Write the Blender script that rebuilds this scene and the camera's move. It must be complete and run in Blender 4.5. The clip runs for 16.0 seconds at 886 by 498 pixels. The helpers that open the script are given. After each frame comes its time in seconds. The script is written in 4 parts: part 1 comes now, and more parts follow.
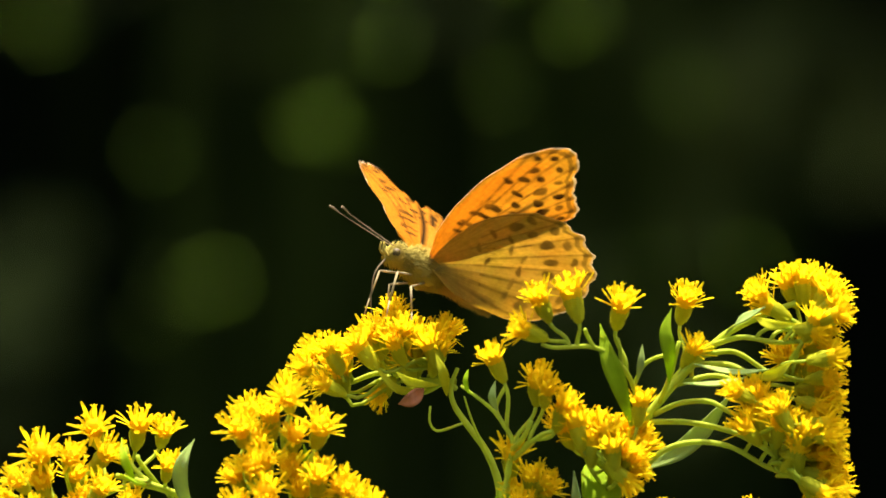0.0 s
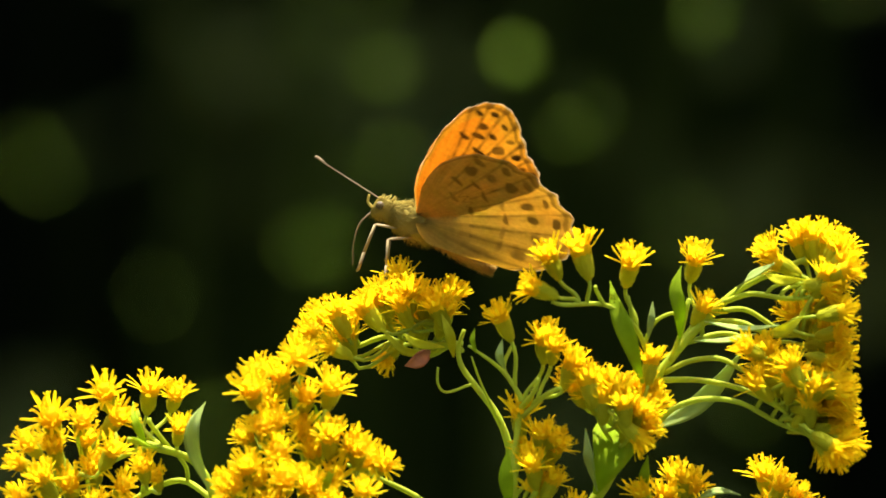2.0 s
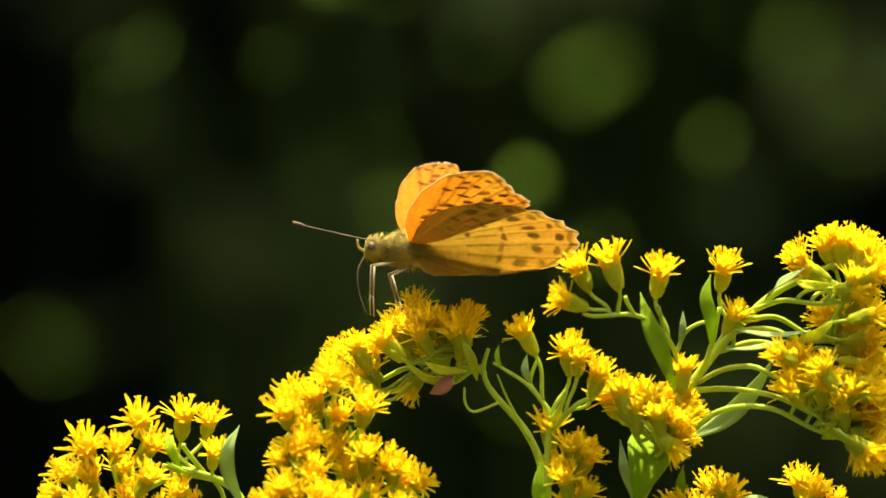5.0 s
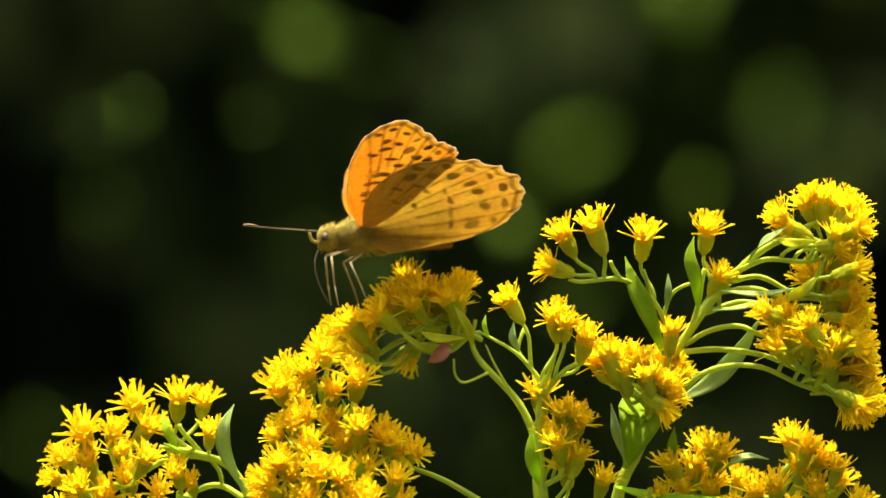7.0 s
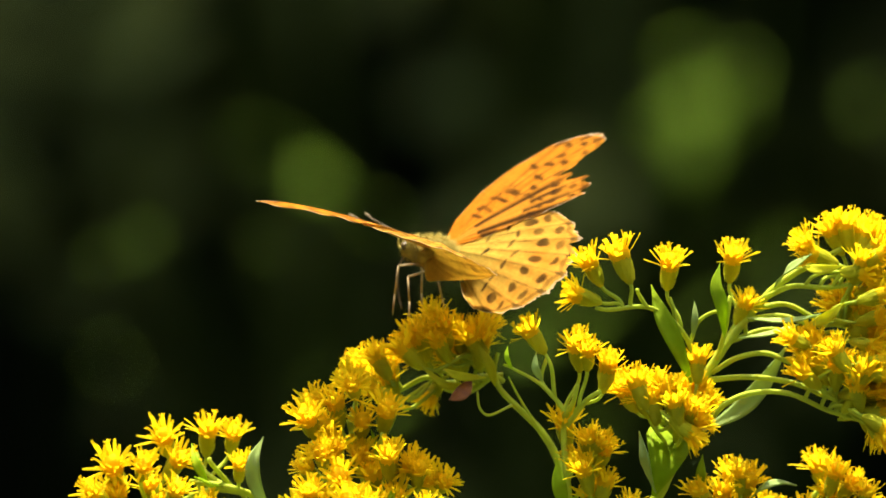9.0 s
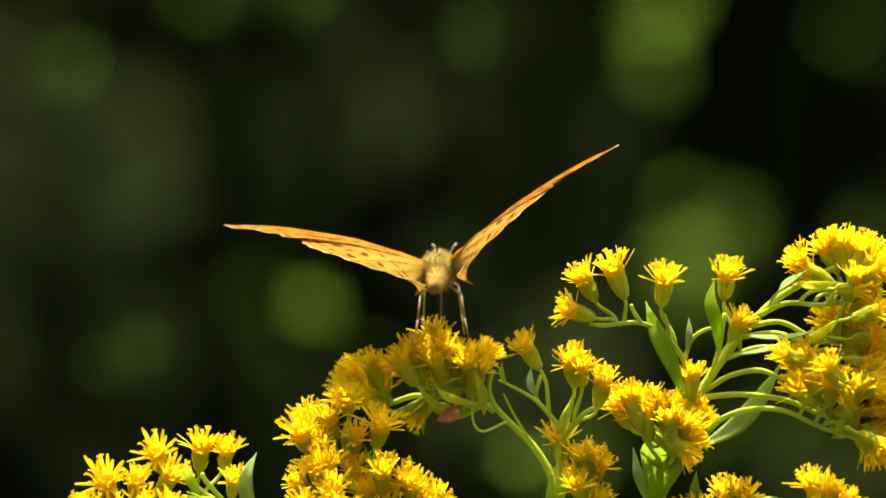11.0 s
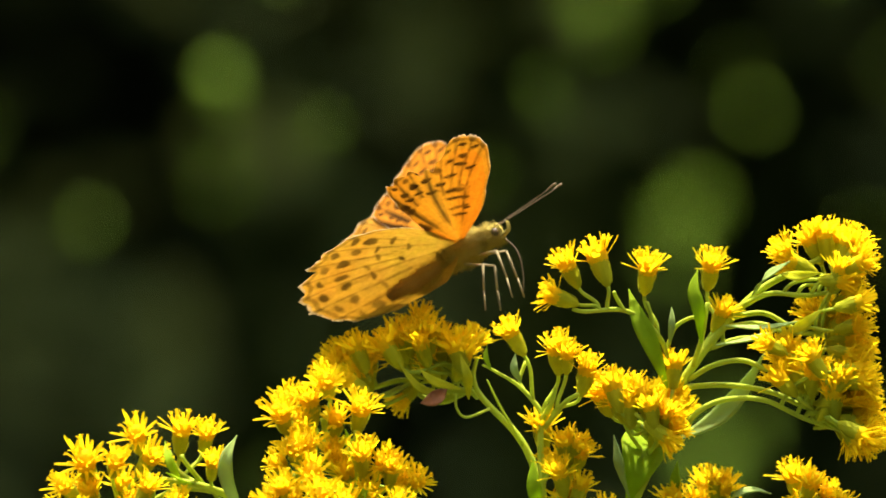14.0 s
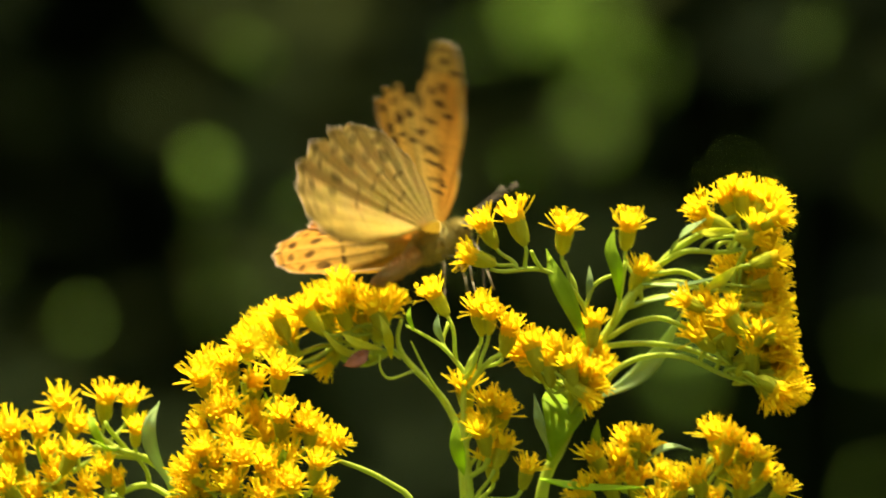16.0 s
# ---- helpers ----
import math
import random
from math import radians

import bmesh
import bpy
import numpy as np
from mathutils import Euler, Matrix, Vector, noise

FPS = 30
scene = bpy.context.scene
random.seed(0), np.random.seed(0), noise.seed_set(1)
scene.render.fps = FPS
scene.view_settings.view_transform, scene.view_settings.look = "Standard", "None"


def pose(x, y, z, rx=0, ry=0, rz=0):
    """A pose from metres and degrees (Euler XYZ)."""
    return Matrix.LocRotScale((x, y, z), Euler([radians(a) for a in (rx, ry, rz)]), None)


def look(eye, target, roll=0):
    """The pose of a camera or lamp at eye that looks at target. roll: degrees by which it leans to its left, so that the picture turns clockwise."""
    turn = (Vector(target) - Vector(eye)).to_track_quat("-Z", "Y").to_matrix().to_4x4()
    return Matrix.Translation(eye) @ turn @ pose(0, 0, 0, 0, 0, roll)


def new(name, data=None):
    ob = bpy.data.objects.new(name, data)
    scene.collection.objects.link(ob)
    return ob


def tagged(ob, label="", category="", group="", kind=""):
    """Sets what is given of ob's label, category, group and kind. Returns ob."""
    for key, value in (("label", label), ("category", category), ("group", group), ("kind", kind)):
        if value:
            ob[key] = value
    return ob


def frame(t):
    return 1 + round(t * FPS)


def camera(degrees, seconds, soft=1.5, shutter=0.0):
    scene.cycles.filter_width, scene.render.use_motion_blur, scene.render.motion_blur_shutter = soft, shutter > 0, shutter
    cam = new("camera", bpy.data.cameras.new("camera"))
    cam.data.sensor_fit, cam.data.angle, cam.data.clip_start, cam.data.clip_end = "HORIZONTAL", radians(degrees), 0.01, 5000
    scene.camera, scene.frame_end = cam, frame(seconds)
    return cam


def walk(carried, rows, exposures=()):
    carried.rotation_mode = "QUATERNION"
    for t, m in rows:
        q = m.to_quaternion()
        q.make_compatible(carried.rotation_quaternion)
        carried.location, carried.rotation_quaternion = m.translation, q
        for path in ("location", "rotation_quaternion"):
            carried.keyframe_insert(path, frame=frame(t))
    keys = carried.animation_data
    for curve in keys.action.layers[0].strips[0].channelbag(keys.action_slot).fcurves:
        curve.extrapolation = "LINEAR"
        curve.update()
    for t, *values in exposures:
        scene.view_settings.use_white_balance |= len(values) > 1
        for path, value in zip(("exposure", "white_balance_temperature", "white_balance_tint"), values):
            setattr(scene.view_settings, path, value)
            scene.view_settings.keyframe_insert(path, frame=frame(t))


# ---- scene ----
cam = camera(4.2654, 16.0, soft=1.6, shutter=0.5)
cam.data.dof.use_dof = True
cam.data.dof.focus_distance = 1.99
cam.data.dof.aperture_fstop = 22.0
cam.data.dof.aperture_blades = 0
CAM_ROWS = [
    (0, look((0.0114, -1.9737, 1.3222), (-0.00073, 0, 1.20467), 4.32)),
    (0.5, look((0.0099, -1.9717, 1.3124), (-0.00189, 0, 1.20314), 4.28)),
    (1, look((0.0058, -1.9726, 1.3010), (-0.00582, 0, 1.20099), 4.35)),
    (1.5, look((0.0071, -1.9734, 1.2898), (-0.00600, 0, 1.19944), 4.10)),
    (2, look((0.0123, -1.9763, 1.2811), (-0.00182, 0, 1.19795), 3.71)),
    (2.5, look((0.0190, -1.9774, 1.2751), (0.00276, 0, 1.19750), 3.24)),
    (3, look((0.0234, -1.9764, 1.2678), (0.00552, 0, 1.19627), 2.81)),
    (3.5, look((0.0217, -1.9807, 1.2619), (0.00450, 0, 1.19669), 2.25)),
    (4, look((0.0146, -1.9834, 1.2554), (-0.00127, 0, 1.19869), 1.83)),
    (4.5, look((0.0096, -1.9778, 1.2508), (-0.00680, 0, 1.20046), 1.94)),
    (7, look((0.0108, -1.9997, 1.2222), (-0.00432, 0, 1.19600), -0.32)),
    (7.5, look((0.0100, -2.0184, 1.2151), (-0.00603, 0, 1.19680), -2.23)),
    (8, look((0.0033, -2.0069, 1.2082), (-0.01340, 0, 1.19766), -1.47)),
    (8.5, look((0.0000, -2.0050, 1.2000), (-0.01242, 0, 1.19988), -1.71)),
    (9, look((0.0061, -2.0068, 1.1918), (-0.00873, 0, 1.20133), -1.03)),
    (11.5, look((0.0063, -2.0025, 1.1538), (-0.00731, 0, 1.20557), -0.71)),
    (12, look((0.0029, -2.0010, 1.1455), (-0.01196, 0, 1.20669), -0.28)),
    (12.5, look((0.0054, -1.9997, 1.1322), (-0.01128, 0, 1.20355), 0.29)),
    (13, look((0.0127, -2.0010, 1.1244), (-0.00478, 0, 1.20060), -0.30)),
    (13.5, look((0.0152, -2.0054, 1.1193), (-0.00295, 0, 1.20044), -0.70)),
    (14, look((0.0146, -1.9985, 1.1120), (-0.00496, 0, 1.20162), 0.01)),
    (14.5, look((0.0234, -2.0000, 1.1025), (0.00000, 0, 1.20000), -0.00)),
    (15, look((0.0295, -2.0064, 1.0899), (0.00415, 0, 1.19867), -0.64)),
    (15.5, look((0.0291, -2.0064, 1.0828), (0.00375, 0, 1.20069), -1.82)),
    (16, look((0.0342, -2.0105, 1.0752), (0.00871, 0, 1.19530), -1.00)),
]
walk(cam, CAM_ROWS)

# ---- light ----
SUN_EL, SUN_AZ = radians(82), radians(-10)     # azimuth from the far side (+y) towards +x
world = bpy.data.worlds.new("daylight")
scene.world = world
world.use_nodes = True
sky = world.node_tree.nodes.new("ShaderNodeTexSky")
sky.sky_type = "NISHITA"
sky.sun_disc = False
sky.air_density, sky.dust_density = 0.7, 3.0
sky.sun_elevation, sky.sun_rotation = SUN_EL, SUN_AZ
back = world.node_tree.nodes["Background"]
back.inputs["Strength"].default_value = 0.15
world.node_tree.links.new(sky.outputs[0], back.inputs["Color"])
lamp = bpy.data.lights.new("sun", "SUN")
lamp.energy, lamp.angle, lamp.color = 3.0, radians(0.53), (1.0, 0.95, 0.86)
sun_way = Vector((math.cos(SUN_EL) * math.sin(SUN_AZ), math.cos(SUN_EL) * math.cos(SUN_AZ), math.sin(SUN_EL)))
sun = new("sun", lamp)
sun.matrix_world = look(sun_way * 20, (0, 0, 0))
scene.view_settings.exposure = 2.22

# ---- materials ----


def material(name, colour, rough=0.6, vary=0.25, scale=400.0, translucent=0.0, through_colour=None, attribute="", bump=0.0, island=0.0, sheen=0.3, thin=False):
    """Diffuse surface with a gloss, grain at two scales and, for thin things, light passing through."""
    m = bpy.data.materials.new(name)
    m.use_nodes = True
    t = m.node_tree
    n, link = t.nodes, t.links.new
    n.clear()
    out = n.new("ShaderNodeOutputMaterial")
    bsdf = n.new("ShaderNodeBsdfPrincipled")
    bsdf.inputs["Roughness"].default_value = rough
    bsdf.inputs["Specular IOR Level"].default_value = sheen
    coord = n.new("ShaderNodeTexCoord")
    fine, coarse = n.new("ShaderNodeTexNoise"), n.new("ShaderNodeTexNoise")
    fine.inputs["Scale"].default_value, coarse.inputs["Scale"].default_value = scale, scale * 0.17
    fine.inputs["Detail"].default_value = 3.0
    for x in (fine, coarse):
        link(coord.outputs["Object"], x.inputs["Vector"])
    both = n.new("ShaderNodeMath")
    both.operation = "ADD"
    link(fine.outputs["Fac"], both.inputs[0])
    link(coarse.outputs["Fac"], both.inputs[1])
    span = n.new("ShaderNodeMapRange")
    span.inputs["From Min"].default_value, span.inputs["From Max"].default_value = 0.6, 1.4
    span.inputs["To Min"].default_value, span.inputs["To Max"].default_value = 1 - vary, 1 + vary
    link(both.outputs[0], span.inputs["Value"])
    value = span.outputs["Result"]
    info = n.new("ShaderNodeNewGeometry") if island else n.new("ShaderNodeObjectInfo")
    rnd = n.new("ShaderNodeMapRange")
    amount = island if island else 0.12
    rnd.inputs["To Min"].default_value, rnd.inputs["To Max"].default_value = 1 - amount, 1 + amount
    link(info.outputs["Random Per Island"] if island else info.outputs["Random"], rnd.inputs["Value"])
    mul = n.new("ShaderNodeMath")
    mul.operation = "MULTIPLY"
    link(value, mul.inputs[0])
    link(rnd.outputs["Result"], mul.inputs[1])
    tint = n.new("ShaderNodeMix")
    tint.data_type, tint.blend_type = "RGBA", "MULTIPLY"
    tint.inputs["Factor"].default_value = 1.0
    if attribute:
        a = n.new("ShaderNodeAttribute")
        a.attribute_name = attribute
        link(a.outputs["Color"], tint.inputs["A"])
    else:
        tint.inputs["A"].default_value = (*colour, 1)
    link(mul.outputs[0], tint.inputs["B"])
    link(tint.outputs["Result"], bsdf.inputs["Base Color"])
    if bump:
        b = n.new("ShaderNodeBump")
        b.inputs["Strength"].default_value = bump
        b.inputs["Distance"].default_value = 0.0003
        link(fine.outputs["Fac"], b.inputs["Height"])
        link(b.outputs["Normal"], bsdf.inputs["Normal"])
    if translucent:
        tr = n.new("ShaderNodeBsdfTranslucent")
        if thin:                                                  # two sheets lie on one another: each filters half
            half = n.new("ShaderNodeGamma")
            half.inputs["Gamma"].default_value = 0.75
            link(tint.outputs["Result"], half.inputs["Color"])
            link(half.outputs["Color"], tr.inputs["Color"])
        if through_colour:
            t2 = n.new("ShaderNodeMix")
            t2.data_type, t2.blend_type = "RGBA", "MULTIPLY"
            t2.inputs["Factor"].default_value = 1.0
            link(tint.outputs["Result"], t2.inputs["A"])
            t2.inputs["B"].default_value = (*through_colour, 1)
            link(t2.outputs["Result"], tr.inputs["Color"])
        elif not thin:
            link(tint.outputs["Result"], tr.inputs["Color"])
        mix = n.new("ShaderNodeMixShader")
        mix.inputs["Fac"].default_value = translucent
        link(bsdf.outputs[0], mix.inputs[1])
        link(tr.outputs[0], mix.inputs[2])
        link(mix.outputs[0], out.inputs["Surface"])
    else:
        link(bsdf.outputs[0], out.inputs["Surface"])
    return m


PETAL = material("petal_yellow", (0.90, 0.69, 0.007), 0.6, 0.12, 900, translucent=0.66, island=0.12, sheen=0.03)
DISC = material("disc_yellow", (0.88, 0.63, 0.007), 0.65, 0.15, 900, translucent=0.62, island=0.14, sheen=0.03)
CUP = material("bract_green", (0.56, 0.56, 0.022), 0.6, 0.2, 500, translucent=0.55, bump=0.2, sheen=0.05)
STEM = material("stem_green", (0.46, 0.54, 0.04), 0.55, 0.2, 350, translucent=0.35, bump=0.2, sheen=0.06)
LEAF = material("leaf_green", (0.36, 0.50, 0.014), 0.62, 0.3, 250, translucent=0.6, bump=0.4, sheen=0.05)
PALE = material("leaf_pale", (0.36, 0.46, 0.11), 0.62, 0.25, 250, translucent=0.4, bump=0.4, sheen=0.08)
WILT = material("wilted_brown", (0.25, 0.09, 0.03), 0.8, 0.4, 500)
WING = material("wing_scales", (0.7, 0.3, 0.05), 0.6, 0.16, 1800, translucent=0.56, attribute="pattern", bump=0.2, sheen=0.0, thin=True)
FUR = material("body_fur", (0.43, 0.33, 0.07), 0.9, 0.2, 500, bump=0.2, sheen=0.02, translucent=0.3)
COAT = material("abdomen_fur", (0.56, 0.36, 0.09), 0.9, 0.2, 500, bump=0.2, sheen=0.02, translucent=0.3)
EYE = material("eye_dark", (0.10, 0.065, 0.02), 0.5, 0.2, 500)
LEG = material("leg_tan", (0.34, 0.26, 0.12), 0.7, 0.3, 900, sheen=0.1)
FEELER = material("antenna_brown", (0.20, 0.14, 0.07), 0.7, 0.3, 900, sheen=0.1)
# leaf green darkened as in shade, for the canopy and the shoot stems
SHADE_LEAF = material("darkened_leaf", (0.034, 0.056, 0.009), 0.9, 0.3, 30, translucent=0.3, island=0.45, sheen=0.05)
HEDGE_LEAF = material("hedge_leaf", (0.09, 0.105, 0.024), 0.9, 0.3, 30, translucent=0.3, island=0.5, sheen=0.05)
# matte green made bright enough to stand in for sun glints on leaves
LIT_LEAF = material("glint_leaf", (0.20, 0.32, 0.02), 0.6, 0.25, 30, translucent=0.45, sheen=0.05)
# near-black colour that stands in for the shade deep in the wood
DEEP = material("painted_deep_shade", (0.012, 0.015, 0.006), 0.95, 0.4, 3, sheen=0.02)
BARK = material("bark", (0.09, 0.07, 0.05), 0.9, 0.4, 20, bump=0.6)
SOIL = material("meadow_soil", (0.05, 0.055, 0.025), 0.95, 0.4, 6, bump=0.5)

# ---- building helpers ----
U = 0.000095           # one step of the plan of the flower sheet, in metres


def at(x, y, d=0.0):
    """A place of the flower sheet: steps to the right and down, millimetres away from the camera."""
    return Vector(((x - 784) * U, d * 0.001, 1.2 + (441 - y) * U))


def link_mesh(name, bm, mats, parent=None, label="", smooth=True):
    me = bpy.data.meshes.new(name)
    bm.to_mesh(me)
    bm.free()
    for m in mats if isinstance(mats, (list, tuple)) else [mats]:
        me.materials.append(m)
    if smooth:
        me.polygons.foreach_set("use_smooth", [True] * len(me.polygons))
    ob = new(name, me)
    if parent:
        ob.parent = parent
    if label:
        ob["label"] = label
    return ob


def part(name, bm, mats, parent, label=""):
    return link_mesh(name, bm, mats, parent, label)


def bezier(a, b, c, d, n=8):
    return [a * (1 - k) ** 3 + b * 3 * k * (1 - k) ** 2 + c * 3 * k * k * (1 - k) + d * k ** 3 for k in (i / n for i in range(n + 1))]


def smooth_line(pts, n=5):
    """A rounded line through all the points."""
    q = [pts[0] * 2 - pts[1], *pts, pts[-1] * 2 - pts[-2]]
    out = []
    for i in range(1, len(q) - 2):
        p0, p1, p2, p3 = q[i - 1:i + 3]
        for k in range(n):
            t = k / n
            out.append(0.5 * (p1 * 2 + (p2 - p0) * t + (p0 * 2 - p1 * 5 + p2 * 4 - p3) * t * t + (p1 * 3 - p0 - p2 * 3 + p3) * t ** 3))
    return out + [pts[-1].copy()]


def tube(bm, line, r0, r1, sides=7, mat=0, wobble=0.0):
    """A tapered round stalk along a line, closed at both ends."""
    rings = []
    side = Vector((0.3, 1, 0.1))
    for i, p in enumerate(line):
        way = (line[min(i + 1, len(line) - 1)] - line[max(i - 1, 0)]).normalized()
        u = (side - way * side.dot(way)).normalized()
        v = way.cross(u)
        r = r0 + (r1 - r0) * i / max(1, len(line) - 1)
        r *= 1 + wobble * math.sin(i * 2.3)
        rings.append([bm.verts.new(p + (u * math.cos(a) + v * math.sin(a)) * r) for a in (k * math.tau / sides for k in range(sides))])
    for a, b in zip(rings, rings[1:]):
        for k in range(sides):
            f = bm.faces.new((a[k], a[(k + 1) % sides], b[(k + 1) % sides], b[k]))
            f.material_index = mat
    for ring in (rings[0][::-1], rings[-1]):
        bm.faces.new(ring).material_index = mat


def lathe(bm, profile, sides=10, mat=0, squash=1.0):
    """Rings (radius, height) about z, closed at both ends."""
    rings = [[bm.verts.new((r * math.cos(a), r * math.sin(a) * squash, z)) for a in (k * math.tau / sides for k in range(sides))] for r, z in profile]
    for a, b in zip(rings, rings[1:]):
        for k in range(sides):
            bm.faces.new((a[k], a[(k + 1) % sides], b[(k + 1) % sides], b[k])).material_index = mat
    bm.faces.new(rings[0][::-1]).material_index = mat
    bm.faces.new(rings[-1]).material_index = mat


def blade(bm, line, width, facing, fold=0.25, shape=None, across=4, thick=0.00012):
    """A leaf blade along a line: pointed, folded along its midrib, with a thin edge."""
    top, low = [], []
    n = len(line)
    for i, p in enumerate(line):
        k = i / (n - 1)
        way = (line[min(i + 1, n - 1)] - line[max(i - 1, 0)]).normalized()
        side = way.cross(facing).normalized()
        up = side.cross(way).normalized()
        w = width * 0.5 * (shape(k) if shape else (math.sin(math.pi * min(1, k * 0.95 + 0.05)) ** 1.15))
        w = max(w, width * 0.03)
        row_t, row_l = [], []
        for j in range(across + 1):
            s = -1 + 2 * j / across
            q = p + side * (w * s) + up * (abs(s) * w * fold + 0.04 * w * math.sin(i * 1.7 + j))
            row_t.append(bm.verts.new(q + up * thick))
            row_l.append(bm.verts.new(q - up * thick))
        top.append(row_t)
        low.append(row_l)
    for i in range(n - 1):
        for j in range(across):
            bm.faces.new((top[i][j], top[i][j + 1], top[i + 1][j + 1], top[i + 1][j]))
            bm.faces.new((low[i][j + 1], low[i][j], low[i + 1][j], low[i + 1][j + 1]))
        for j, flip in ((0, False), (across, True)):
            q = (low[i][j], top[i][j], top[i + 1][j], low[i + 1][j])
            bm.faces.new(q[::-1] if flip else q)


# ---- flower heads: a green cup with a tuft of narrow yellow rays ----
def petal(bm, root, way, out, length, width, curl, mat):
    """One narrow ray: a bent strip with a blunt notched tip and a lengthwise fold."""
    side = way.cross(out)
    if side.length < 1e-6:
        side = Vector((1, 0, 0))
    side.normalize()
    up = side.cross(way).normalized()
    rows = []
    for k, w in ((0, 0.85), (0.35, 1.0), (0.8, 0.9), (1.0, 0.5)):
        p = root + way * (length * k) + up * (-curl * length * k * k)
        rows.append([bm.verts.new(p - side * w * width * 0.5), bm.verts.new(p + up * width * 0.18), bm.verts.new(p + side * w * width * 0.5)])
    for a, b in zip(rows, rows[1:]):
        for j in (0, 1):
            bm.faces.new((a[j], a[j + 1], b[j + 1], b[j])).material_index = mat


def head_meshes(seed):
    rng = random.Random(seed)
    cup = bmesh.new()
    lathe(cup, [(3, 0), (7, 5), (11.5, 18), (13.5, 32), (15, 44), (15, 50)], 12)
    # overlapping narrow bracts on the cup
    for i in range(14):
        a = i * 2.4 + rng.uniform(-0.2, 0.2)
        h = rng.uniform(4, 26)
        r0, r1 = 7.5 + h * 0.22, 12 + h * 0.1
        o = Vector((math.cos(a), math.sin(a), 0))
        s = Vector((-math.sin(a), math.cos(a), 0))
        z0, z1 = h, h + rng.uniform(20, 28)
        v = [cup.verts.new(o * (r0 + e) + s * w + Vector((0, 0, z))) for e, w, z in ((0, -4, z0), (0, 4, z0), (4, 3.4, (z0 + z1) / 2), (4, -3.4, (z0 + z1) / 2))]
        tip = cup.verts.new(o * (r1 + 2.5) + Vector((0, 0, z1)))
        cup.faces.new(v)
        cup.faces.new((v[3], v[2], tip))
    rays = bmesh.new()
    singles = []
    n = rng.randint(17, 21)
    for i in range(n):
        a = i * math.tau / n + rng.uniform(-0.25, 0.25)
        tilt = radians(12 + 62 * rng.random() ** 1.25)
        o = Vector((math.cos(a), math.sin(a), 0))
        way = (o * math.sin(tilt) + Vector((0, 0, math.cos(tilt)))).normalized()
        shape = (o * 10 + Vector((0, 0, 45)), way, Vector((0, 0, 1)) - o * 0.2, rng.uniform(24, 47), rng.uniform(5.4, 7.8), rng.uniform(-0.15, 0.25), 0)
        petal(rays, *shape)
        one = bmesh.new()
        petal(one, *shape)
        singles.append(("petal", one, PETAL))
    disc = bmesh.new()
    lathe(disc, [(13, 36), (16, 44), (17.5, 53), (14, 63), (7, 70)], 10)
    m = rng.randint(17, 22)
    for i in range(m):
        a = i * 2.4
        rad = 10.5 * math.sqrt((i + 0.5) / m)
        tilt = radians(rad * 4.0 + rng.uniform(-9, 9))
        o = Vector((math.cos(a), math.sin(a), 0))
        way = o * math.sin(tilt) + Vector((0, 0, math.cos(tilt)))
        root = o * rad + Vector((0, 0, 50))
        ln = rng.uniform(18, 40)
        petal(disc, root, way, o + Vector((0.01, 0, 0.3)), ln, rng.uniform(5.0, 7.0), -0.05, 0)
        tip = root + way * ln * 0.8
        for q in range(2):
            b = rng.uniform(0, 6.28)
            w2 = (way + Vector((math.cos(b), math.sin(b), 0)) * 0.8).normalized()
            petal(disc, tip, w2, Vector((0, 0.2, 1)), 9, 3.2, 0.2, 0)
    out = []
    for name, bm, mat in [("flower_head", cup, CUP), ("corolla", rays, PETAL), ("flower_disc", disc, DISC)] + singles:
        bmesh.ops.scale(bm, verts=bm.verts, vec=(U, U, U))
        me = bpy.data.meshes.new(name)
        bm.to_mesh(me)
        bm.free()
        me.materials.append(mat)
        me.polygons.foreach_set("use_smooth", [True] * len(me.polygons))
        out.append(me)
    return out


HEADS = [head_meshes(40 + i) for i in range(9)]


